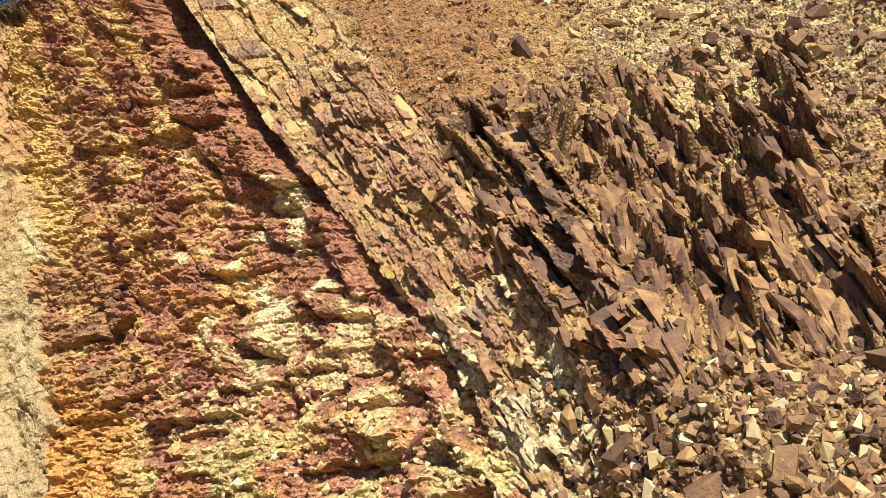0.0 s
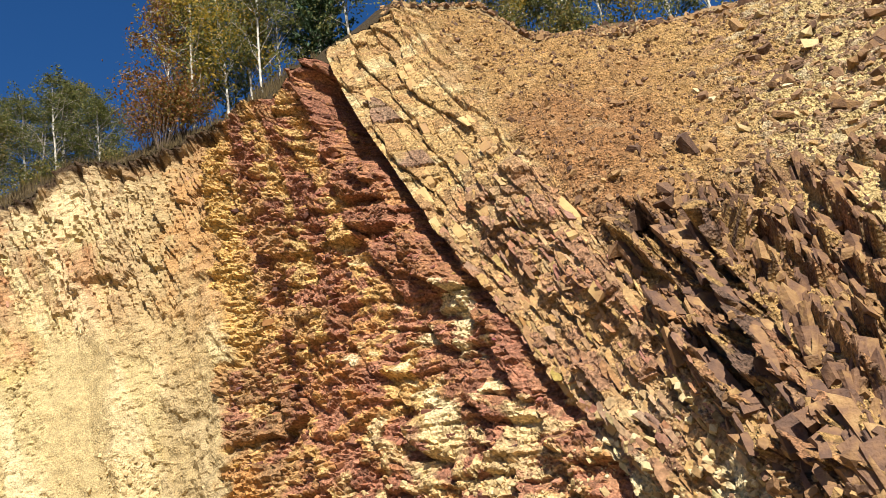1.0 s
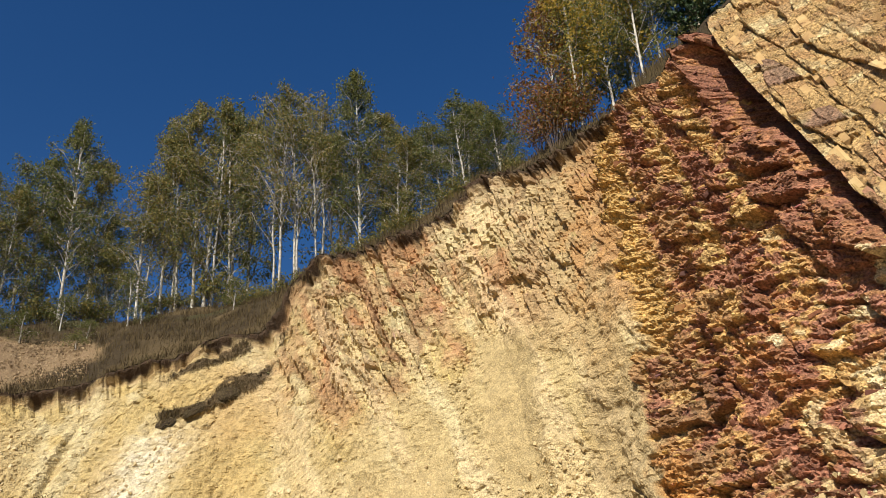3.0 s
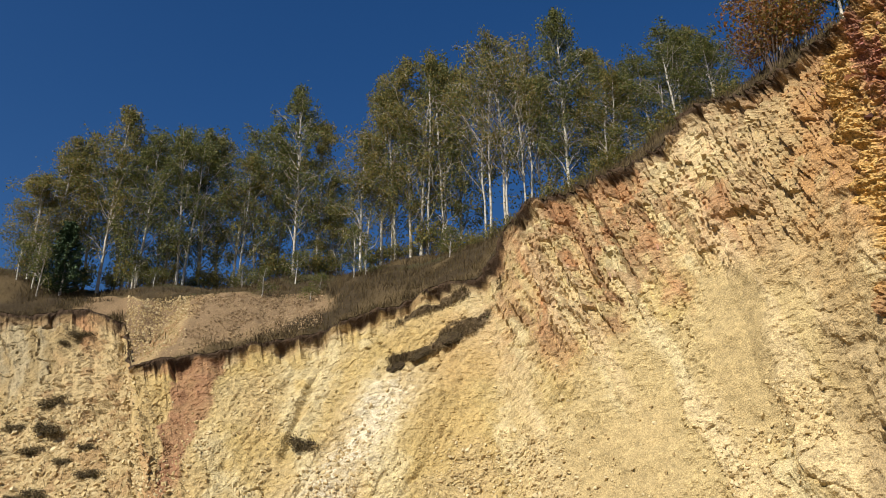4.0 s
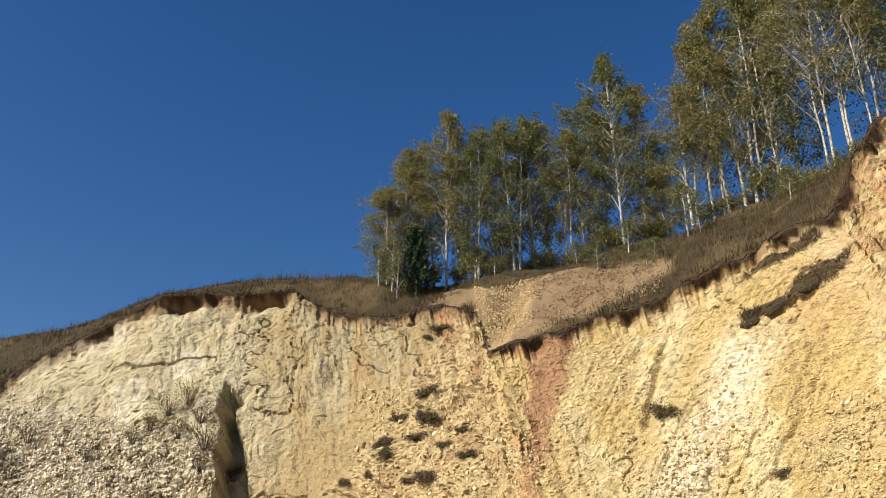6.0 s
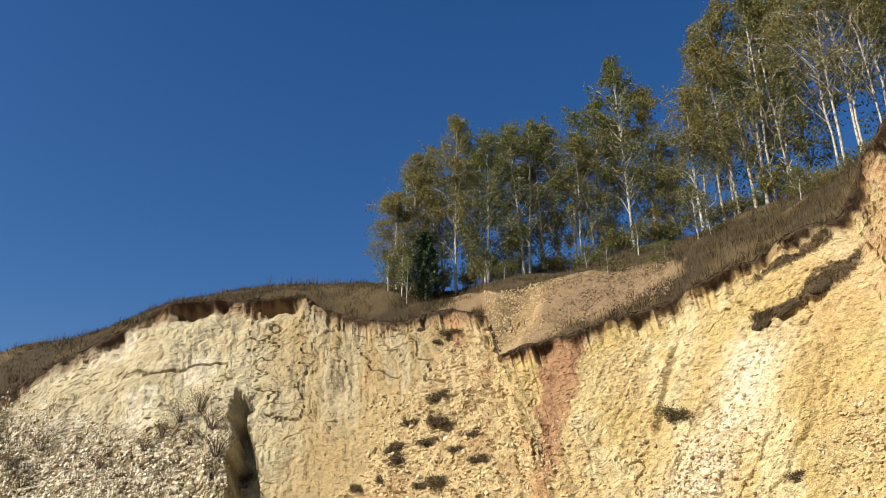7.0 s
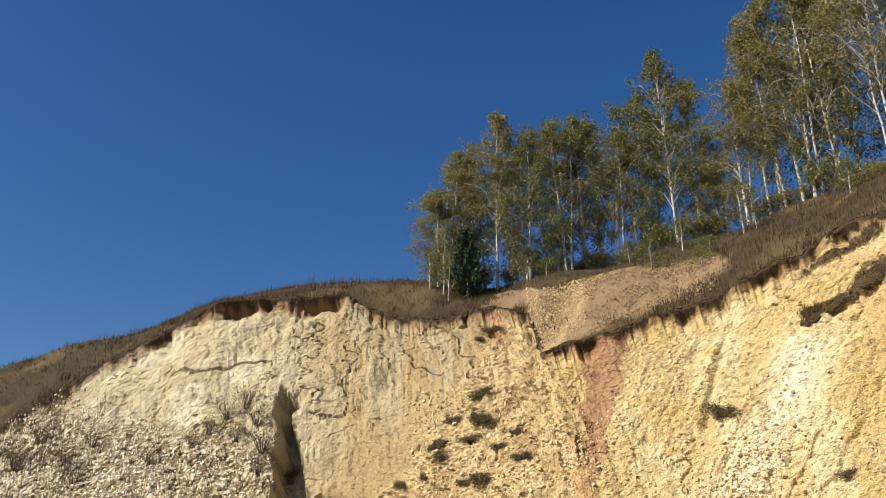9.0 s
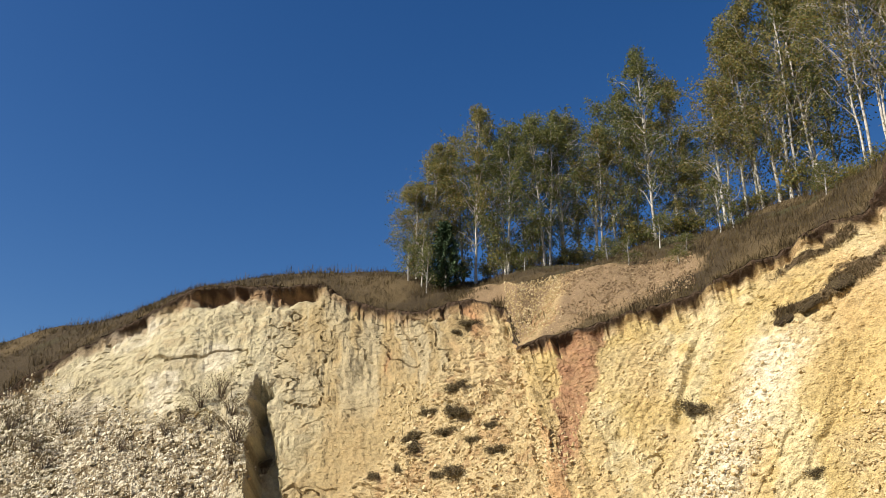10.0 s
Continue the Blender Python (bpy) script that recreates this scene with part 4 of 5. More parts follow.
def rubble(name, weight, count, sizes, mat, label, sink=0.15, flat=0.6, places=None):
    """Small broken stones that nobody could count, in one mesh."""
    forms = [arrays_of(stone_mesh("chip", mat, (1, 0.75, flat), 0.24, 0)) for _ in range(5)]
    if places is None:
        ii, jj = scatter(weight, count)
        lie, rise = P[ii, jj], N[ii, jj]
    else:
        lie, rise, count = places, np.array([(0, 0, 1.0)]).repeat(len(places), 0), len(places)
    kind = rng.integers(0, 5, count)
    size = sizes[0] * (sizes[1] / sizes[0]) ** (rng.random(count) ** 2.2)
    rot = rotations(count)
    vs, fs, base = [], [], 0
    for k in range(5):
        v, f = forms[k]
        pick = np.nonzero(kind == k)[0]
        p = lie[pick] + rise[pick] * (size[pick] * sink)[:, None]
        w = np.einsum("nij,vj->nvi", rot[pick], v) * size[pick][:, None, None] + p[:, None]
        vs.append(w.reshape(-1, 3))
        fs.append((f[None] + base + (np.arange(len(pick)) * len(v))[:, None, None]).reshape(-1, 3))
        base += len(pick) * len(v)
    me = mesh_from(name, np.concatenate(vs), np.concatenate(fs), mat, smooth_faces=False)
    return tagged(new(name, me), label, "rubble", kind="stuff")


rubble("rubble", scree * (1 - 0.75 * bowl) * (SEEN_AZ < 102), 8000, (0.03, 0.17), M_STONE, "brown and purple broken stones on the slope")
rubble("rubble", scree * bowl * (SEEN_AZ < 102) + 0.2 * scree * (SEEN_AZ < 102), 5000, (0.02, 0.10), M_STONE, "small orange-brown stones on the dirt slope")
low_right = (SEEN_AZ > 71) * (SEEN_AZ < 98) * (SEEN_EL < 3.5 - 0.1 * (SEEN_AZ - 80)) * (VV > 0.015)
rubble("rubble", low_right * 1.0, 3500, (0.035, 0.15), M_STONE, "heap of angular brown stones at the foot of the slope")
rubble("rubble", low_right + slab * (SEEN_EL < 12) + red_cliff * (SEEN_EL < 9) * (BEAR > 50), 3500, (0.02, 0.13), M_PALE_STONE, "pale broken stones at the foot of the rock")
spur_scree = (UU > -8.4) * (UU < 34) * (SEEN_EL < 15) * smooth(15 + 5 * blot - SEEN_EL, 0, 5) * (0.08 + smooth(blot + 0.6 * blot2, 0.1, 0.5) + 0.8 * white_scree + 1.2 * smooth(BEAR + 2 * blot, 11, 13.5) * (1 - smooth(BEAR, 19, 23)) * (1 - smooth(ANG + 2 * blot, 9, 11))) * (SEEN_EL > 3)
rubble("rubble", spur_scree, 6000, (0.03, 0.12), M_PALE_STONE, "pale yellow stones lying on the weathered slope")
clay_scree = (UU < -8) * (UU > -45) * (SEEN_EL < 12.5) * (SEEN_EL > 4) * (low_left + 0.8 * band(BEAR, -16, -7, 1.5))
rubble("rubble", clay_scree * (1 - low_left), 1800, (0.04, 0.18), M_PALE_STONE, "pale lumps on the clay slope")
rubble("rubble", clay_scree * low_left, 7000, (0.04, 0.15), M_WHITE_STONE, "whitish clay lumps and stones on the lower slope")

block_forms = [stone_mesh("rock", M_STONE, (1, rng.uniform(0.6, 0.95), rng.uniform(0.4, 0.8)), 0.22, 3) for _ in range(10)]
pale_forms = [stone_mesh("rock", M_PALE_STONE, (1, rng.uniform(0.6, 0.9), rng.uniform(0.35, 0.65)), 0.27, 2) for _ in range(4)]


def loose_rocks(weight, count, sizes, label, group, pale=0.12):
    ii, jj = scatter(weight, count)
    for i, j in zip(ii, jj):
        size = sizes[0] * (sizes[1] / sizes[0]) ** rng.random() ** 1.6
        light = rng.random() < pale
        size *= 0.75 if light else 1.0
        ob = new("rock", (pale_forms if light else block_forms)[rng.integers(0, 4 if light else 10)])
        n = (N[i, j] + N0[i, j] + np.array((0, 0, 0.8))) / 2
        placed(ob, P[i, j] + N0[i, j] * size * 0.16, basis(n, T_UP[i, j], 3.1, 0.45), (size, size * rng.uniform(0.7, 1), size * rng.uniform(0.6, 1)))
        tagged(ob, ("pale yellow angular rock" if light else "brown angular rock") + label, "rock", group)


upper = scree * (SEEN_AZ > 62) * (SEEN_AZ < 99) * (SEEN_EL > 19) * (SEEN_EL < 33.5)
loose_rocks(upper * (0.15 + smooth(blot, -0.05, 0.3) + smooth(SEEN_AZ, 78, 84)), 270, (0.10, 0.38), " on the dirt slope", "rocks on the slope")
loose_rocks(low_right * 1.0, 120, (0.09, 0.30), " in a heap at the slope's foot", "rocks at the foot of the slope", 0.2)

# leaning plates of the bedded outcrop
plate_forms = [stone_mesh("plate", M_PLATE, (1, 1, 1), 0.15, 2) for _ in range(14)]
outcrop = bpy.data.objects["wall_scree"]
ii, jj = scatter(plates * (SEEN_AZ > 66) * (SEEN_AZ < 95), 300)
for i, j in zip(ii, jj):
    lean = rng.uniform(0.6, 0.95)
    n = N0[i, j] * math.cos(lean) + T_RIGHT[i, j] * math.sin(lean)
    ob = new("plate", plate_forms[rng.integers(0, 14)])
    ob.parent = outcrop
    placed(ob, P0[i, j] + N0[i, j] * (D[i, j] * 0.7 + rng.uniform(-0.08, 0.03)), basis(n, T_UP[i, j] - 0.2 * T_RIGHT[i, j], 0.12, 0.10),
           (rng.uniform(0.10, 0.28), 0.20 + 0.42 * rng.random() ** 1.5, rng.uniform(0.04, 0.13)))



def shards(name, weight, count, wide, long, thick, mat, label, category, face, up, sink, vary=None):
    """Thin split pieces past counting, lying with the beds, in one mesh."""
    forms = [arrays_of(shard_mesh("shard", mat, int(rng.integers(5, 7)), 0.3)) for _ in range(5)]
    i, j = scatter(weight, count)
    z = face[i, j] + rng.normal(0, 0.13, (count, 3))
    z /= np.linalg.norm(z, axis=1, keepdims=True)
    y = up[i, j] + rng.normal(0, 0.10, (count, 3))
    y -= z * (y * z).sum(1, keepdims=True)
    y /= np.linalg.norm(y, axis=1, keepdims=True)
    x = np.cross(y, z)
    r = rng.random((count, 3)) ** 1.5
    size = np.stack([wide[0] + (wide[1] - wide[0]) * r[:, 0], long[0] + (long[1] - long[0]) * r[:, 1], thick[0] + (thick[1] - thick[0]) * r[:, 2]], -1)
    p = P[i, j] + N0[i, j] * rng.uniform(sink[0], sink[1], count)[:, None]
    vs, fs, cs, base = [], [], [], 0
    hue = None if vary is None else np.clip(tint[i, j] * rng.uniform(1 - vary, 1 + vary, (count, 1)) + rng.normal(0, 0.012, (count, 3)), 0.02, 0.85)
    for k in range(5):
        v, f = forms[k]
        q = np.arange(k, count, 5)
        w = v[None] * size[q][:, None]
        w = w[..., :1] * x[q][:, None] + w[..., 1:2] * y[q][:, None] + w[..., 2:] * z[q][:, None] + p[q][:, None]
        vs.append(w.reshape(-1, 3))
        if vary is not None:
            cs.append(np.repeat(hue[q], len(v), 0))
        fs.append((f[None] + base + (np.arange(len(q)) * len(v))[:, None, None]).reshape(-1, 3))
        base += len(q) * len(v)
    return tagged(new(name, mesh_from(name, np.concatenate(vs), np.concatenate(fs), mat, np.concatenate(cs) if cs else None, smooth_faces=False)), label, category, kind="stuff")


book = N0 * math.cos(0.9) + T_RIGHT * math.sin(0.9)
shards("shards", plates * (SEEN_AZ > 66) * (SEEN_AZ < 95), 700, (0.05, 0.17), (0.14, 0.5), (0.02, 0.07), M_PLATE,
       "small dark brown splinters between the leaning plates", "shards", book, T_UP, (-0.02, 0.05))
gray_beds = (slab * (1 - smooth(VV, 0.45, 0.6)) + scree * (SEEN_AZ > 60) * (SEEN_AZ < 73) * (SEEN_EL < 17)) * (SEEN_EL > -3)
M_CHIP = ground_material("split_rock", 16.0, 0.5, 0.88, 0.5)
shards("shards", gray_beds, 900, (0.05, 0.20), (0.12, 0.6), (0.02, 0.06), M_CHIP,
       "thin reddish splinters of the steep beds", "shards", N0 * 0.8 + T_RIGHT * 0.55, T_UP, (-0.04, 0.01), 0.2)
LEDGE_UP = np.array((0, 0, 1.0)) + 0.8 * N0 + 0.25 * T_RIGHT
shards("shards", red_cliff * (UU > 41.0) * (UU < 50.6) * (VV < 0.97) * (SEEN_EL > -1), 1700, (0.06, 0.24), (0.06, 0.18), (0.02, 0.07), M_CHIP,
       "rusty and ochre chips on the broken ledges", "shards", LEDGE_UP, N0, (-0.06, 0.03), 0.3)
shards("shards", pale_cliff * upper_pale * (1 - smooth_sand) * (UU < 40.6) * (VV < 0.93), 700, (0.04, 0.13), (0.12, 0.6), (0.03, 0.08), M_CHIP,
       "pale and pinkish chips of the steep beds", "shards", N0 * 0.85 + T_RIGHT * 0.5, T_UP, (-0.06, 0.0), 0.25)

# flat plates on the great slab
M_SLAB_PLATE = noisy_material("ochre_slab_plate", [(0.18, 0.11, 0.08), (0.30, 0.18, 0.08), (0.42, 0.28, 0.12), (0.50, 0.38, 0.20)], 2, 0.8, 0.9, 0.25)
flat_forms = [stone_mesh("plate", M_SLAB_PLATE, (1, 1, 1), 0.16, 2) for _ in range(8)]
slab_ob = bpy.data.objects["wall_slab"]
ii, jj = scatter(slab * (UU < 58.4) * (0.4 + VV), 45)
for i, j in zip(ii, jj):
    ob = new("plate", flat_forms[rng.integers(0, 8)])
    ob.parent = slab_ob
    placed(ob, P[i, j] - N0[i, j] * 0.03, basis(N0[i, j] + 0.12 * T_RIGHT[i, j], T_UP[i, j], 0.08, 0.05),
           (rng.uniform(0.10, 0.26), rng.uniform(0.25, 0.7), rng.uniform(0.05, 0.12)))

# broken blocks standing out of the red face
M_RED_BLOCK = noisy_material("maroon_block", [(0.06, 0.028, 0.022), (0.13, 0.05, 0.036), (0.22, 0.09, 0.04), (0.36, 0.20, 0.065)], 3, 0.8, 0.7, 0.55)
red_forms = [shard_mesh("block", M_RED_BLOCK, int(rng.integers(5, 8)), 0.4) for _ in range(14)]
red_ob = bpy.data.objects["wall_red"]
ii, jj = scatter(red_cliff * (UU > 41.2) * (UU < 49.3), 170)
for i, j in zip(ii, jj):
    ob = new("block", red_forms[rng.integers(0, 14)])
    ob.parent = red_ob
    placed(ob, P[i, j] - N0[i, j] * rng.uniform(0.02, 0.12), basis(Vector((0, 0, 1)) + 0.5 * Vector(N0[i, j]) + 0.25 * Vector(T_RIGHT[i, j]), N0[i, j], 0.8, 0.2),
           (rng.uniform(0.14, 0.42), rng.uniform(0.15, 0.4), rng.uniform(0.05, 0.16)))


# ---------------------------------------------------------------- plants
def tube(points, radii, sides=6):
    points, radii = np.asarray(points, float), np.asarray(radii, float)
    t = np.gradient(points, axis=0)
    t /= np.maximum(np.linalg.norm(t, axis=1, keepdims=True), 1e-9)
    ref = np.where(np.abs(t[:, 2:]) > 0.9, [[1.0, 0, 0]], [[0, 0, 1.0]])
    a = np.cross(t, ref)
    a /= np.linalg.norm(a, axis=1, keepdims=True)
    b = np.cross(t, a)
    w = np.linspace(0, 2 * np.pi, sides, endpoint=False)
    v = points[:, None] + radii[:, None, None] * (np.cos(w)[None, :, None] * a[:, None] + np.sin(w)[None, :, None] * b[:, None])
    n, k = len(points), np.arange(sides)
    f = [np.stack([i * sides + k, i * sides + (k + 1) % sides, (i + 1) * sides + (k + 1) % sides, (i + 1) * sides + k], -1) for i in range(n - 1)]
    return v.reshape(-1, 3), np.concatenate(f)


def joined(pieces):
    vs, fs, base = [], [], 0
    for v, f in pieces:
        vs.append(v)
        fs.append(f + base)
        base += len(v)
    return np.concatenate(vs), np.concatenate(fs)


def leaf_cards(centres, size, droop=0.3):
    """One small pointed leaf, a bent quad, at each place."""
    n = len(centres)
    rot = rotations(n)
    s = size * rng.uniform(0.6, 1.35, n)
    form = np.array([(0, -0.6, 0), (0.36, 0, 0.10), (0, 0.6, 0), (-0.36, 0, 0.10)])
    v = np.einsum("nij,vj->nvi", rot, form) * s[:, None, None] + centres[:, None]
    return v.reshape(-1, 3), np.arange(4 * n).reshape(n, 4)


def birch(height, crown_from, spread, leaves, leaf_size, leaf_mat, girth, label, bend=0.4, stems=1, limbs=26, group="", thin=1.0):
    """A birch: white tapering trunk, steep limbs that droop at their ends, and a loose crown of small leaves."""
    root = new("birch_tree")
    trunk_bits, limb_bits, spots = [], [], []
    for s in range(stems):
        lean = np.clip(rng.normal(0, 0.022 + 0.035 * (stems > 1), 2), -0.07, 0.07)
        top = height * (1.0 if s == 0 else rng.uniform(0.78, 0.97))
        zs = np.linspace(0, 1, 12)
        sway = bend * np.cumsum(rng.normal(0, 0.09, (12, 2)), 0) * zs[:, None]
        path = np.c_[lean[0] * top * zs ** 1.3 + sway[:, 0] + (s * 0.35 - 0.1 * stems), lean[1] * top * zs ** 1.3 + sway[:, 1], top * zs - 0.25 * (zs == 0)]
        girths = girth * (1.0 if s == 0 else 0.8) * (1 - zs) ** 0.72 + 0.012
        girths[0] *= 1.35
        trunk_bits.append(tube(path, girths, 7))
        for k in range(limbs // stems):
            f = crown_from + (0.96 - crown_from) * ((k + rng.random()) / (limbs // stems))
            start = np.array([np.interp(f, zs, path[:, c]) for c in range(3)])
            r = (f - crown_from) / (1 - crown_from)
            reach = spread * (0.13 + 1.0 * math.sin(math.pi * min(1, 0.16 + 0.84 * r) ** 0.75)) * rng.uniform(0.65, 1.05)
            a = rng.uniform(0, 2 * math.pi)
            out = np.array((math.cos(a), math.sin(a), 0))
            w = np.linspace(0, 1, 6)
            rise = min(reach * rng.uniform(1.1, 2.0), (1.02 - f) * top + 0.25)
            line = start + out * (reach * w)[:, None] + np.array((0, 0, 1)) * (rise * (w - 0.42 * w ** 3))[:, None]
            line[1:] += rng.normal(0, 0.05 * reach, (5, 3))
            line[:, 2] = np.minimum(line[:, 2], top * 0.995)
            limb_bits.append(tube(line, np.interp(w, [0, 1], [0.42 * girth, 0.008]), 4))
            for q in range(4):
                b = line[min(5, 2 + q)]
                tip = b + np.clip(rng.normal(0, 0.36, 3), -0.6, 0.6) * reach * (1, 1, 0.5) + np.array((0, 0, rng.uniform(-0.7, 0.3)))
                mid_p = (b + tip) / 2 + np.array((0, 0, 0.12))
                limb_bits.append(tube([b, mid_p, tip], [0.008, 0.006, 0.003], 3))
                tt = rng.random(max(1, int(leaves / (limbs * 4 + 1))))[:, None]
                spots.append(b * (1 - tt) + tip * tt + rng.normal(0, 0.10 * thin + 0.03 * reach, (len(tt), 3)) * (1, 1, 1.35)
                             - np.array((0, 0, 0.12)) * rng.random((len(tt), 1)))
        tip_n = max(20, leaves // (14 * stems))
        tf = rng.uniform(0.84, 1.0, tip_n)
        spots.append(np.stack([np.interp(tf, zs, path[:, c]) for c in range(3)], -1) + rng.normal(0, 1, (tip_n, 3)) * (0.06 + 0.9 * spread * 0.25 * (1.03 - tf) / 0.16)[:, None] * (1, 1, 0.8))
    part("trunk", mesh_from("trunk", *joined(trunk_bits), M_BARK), None, root, "white birch bark with dark marks")
    part("branching", mesh_from("branching", *joined(limb_bits), M_LIMB), None, root)
    part("crown", mesh_from("crown", *leaf_cards(np.concatenate(spots), leaf_size), leaf_mat, smooth_faces=False), None, root)
    return tagged(root, label, "tree", group)


def spot(bearing, dist, sink=0.08):
    return Vector(at(np.float64(bearing), np.float64(dist), plateau(np.float64(bearing), np.float64(dist)))) - Vector((0, 0, sink))


def stand(ob, bearing, dist, top_angle=None, full=1.0, wide=1.0, turn=None):
    """Sets a plant on the land; its top reaches the given height angle."""
    p = spot(bearing, dist)
    k = full if top_angle is None else (dist * math.tan(radians(top_angle)) + EYE - p.z) / ob["tall"]
    w = wide * (0.4 * k + 0.6)
    return Matrix.Translation(p) @ Matrix.Rotation(rng.uniform(0, 6.28) if turn is None else turn, 4, "Z") @ Matrix.Diagonal((w, w, k, 1))


GROVE = "birches on the plateau"
far_kinds = []
for crown_from, spread, stems, bend, mat, words in (
        (0.16, 1.95, 1, 0.7, M_LEAF, "tall slender birch with an olive autumn crown"),
        (0.13, 2.05, 2, 0.9, M_LEAF, "two-stemmed birch with loose olive-brown crown"),
        (0.10, 2.2, 2, 0.7, M_LEAF_GREEN, "bushy birch with a dense dark green crown"),
        (0.30, 2.5, 2, 1.2, M_LEAF, "spreading birch with bare white stems and thin crown"),
        (0.16, 1.7, 1, 0.4, M_LEAF_GREEN, "narrow pointed birch with a green crown")):
    b = birch(12.0, crown_from, spread, {0.30: 5600, 0.16: 8200, 0.13: 7600}.get(crown_from, 9200), 0.114, mat, 0.062 if crown_from > 0.2 else 0.074, words, bend, stems, 46, GROVE, 1.0)
    b["tall"] = 12.0
    far_kinds.append(b)
GROVE_WEST = [(-14.7, 47, 25.6, 0), (-13.9, 47.5, 27.6, 1), (-12.6, 48, 28.5, 0), (-11.5, 49, 28.6, 1), (-10.4, 46.5, 30.8, 0), (-9.2, 48, 28.6, 2), (-8.2, 46, 29.3, 2),
              (-6.6, 47, 30.2, 2), (-5.3, 46, 29.8, 2), (-4.1, 47, 30.4, 2), (-2.9, 48, 29.9, 0), (-1.6, 46.5, 29.2, 1), (-0.2, 47, 31.2, 2), (0.9, 48, 30.3, 1),
              (2.4, 46, 33.5, 4), (3.8, 46.5, 31.2, 0), (4.8, 47, 28.0, 2), (5.5, 46.5, 25.6, 1)]
GROVE_EAST = [(7.2, 44, 31.0, 1), (8.4, 44, 33.4, 0), (9.4, 44, 34.6, 1), (10.6, 43.5, 35.4, 0), (11.7, 43, 36.4, 1), (13.2, 43, 35.8, 2), (14.3, 44, 34.8, 0),
              (16.3, 40, 36.8, 3), (17.8, 39.5, 37.3, 3), (19.4, 39, 36.2, 3), (20.8, 40, 34.0, 1), (22.5, 38, 38.0, 4), (24.2, 39, 35.4, 0), (25.6, 37, 34.2, 1),
              (26.8, 38, 34.2, 2), (29.2, 37, 34.6, 2), (31.0, 35, 36.2, 2), (32.4, 37, 35.4, 0), (33.7, 35, 35.0, 2)]


def plant_rows(kinds, rows):
    """The first of each kind stands itself, the others are its copies."""
    own = {}
    for bearing, dist, top, k in rows:
        m = stand(kinds[k], bearing, dist, top)
        if k in own:
            copy_thing(kinds[k], m)
        else:
            own[k] = m
    for k, m in own.items():
        kinds[k].matrix_basis = m


plant_rows(far_kinds, GROVE_WEST + GROVE_EAST)

# young birches near the rim, gold and rust
near_kinds = []
for mat, words in ((M_LEAF_GOLD, "young birch with golden autumn leaves near the rim"), (M_LEAF_GREEN, "young birch with yellow-green leaves near the rim"),
                   (M_LEAF_RUST, "young birch with rusty autumn leaves near the rim")):
    b = birch(8.5, 0.08, 1.25, 5200, 0.105, mat, 0.033, words, 0.5, 1, 34, "young birches at the rim", 1.3)
    b["tall"] = 8.5
    near_kinds.append(b)
NEAR_ROWS = [(38.6, 27, 42.5, 2), (40.4, 25.5, 44.5, 0), (41.3, 28, 43, 1), (42.9, 26, 45, 1), (44.6, 25.5, 45.5, 0), (45.8, 24.5, 46, 1), (47.3, 26, 45, 1),
             (49.2, 27, 46, 1), (52.8, 25, 48, 1), (43.7, 29, 44, 1), (39.6, 29, 41.5, 1),
             (61.5, 28, 47, 1), (64.0, 27, 47, 1), (66.2, 27.5, 46, 0), (68.3, 28, 46, 1), (70.6, 27.5, 46, 1), (73, 28, 46, 1), (75.5, 28, 45, 0), (78, 28, 45, 1),
             (59.3, 29, 48, 1), (67.4, 30, 46, 1), (71.8, 30, 46, 1), (81, 29, 44, 1)]
plant_rows(near_kinds, NEAR_ROWS)

# saplings on the bank below the grove
sapling = birch(3.2, 0.12, 0.8, 1100, 0.09, M_LEAF_GREEN, 0.03, "thin birch sapling with sparse yellow-green leaves", 0.3, 1, 14, "saplings on the bank", 1.0)
sapling["tall"] = 3.2
SAPLINGS = [(-15.2, 46.5, 21.9), (-14.2, 45.6, 22.5), (-13.8, 44.8, 21.6), (-6.9, 44.5, 21.0), (-8.2, 45.5, 21.7), (0.3, 38, 21.6), (2.6, 41, 22.8), (4.3, 37, 21.4), (6.6, 38, 24.6), (7.4, 37, 22.6), (3.6, 36, 20.4),
            (-7.4, 43.5, 17.9), (13.6, 36, 24.6), (-1.2, 42, 21.6)]
for n, (bearing, dist, top) in enumerate(SAPLINGS):
    m = stand(sapling, bearing, dist, top)
    if n:
        copy_thing(sapling, m)
    else:
        first_sapling = m
sapling.matrix_basis = first_sapling


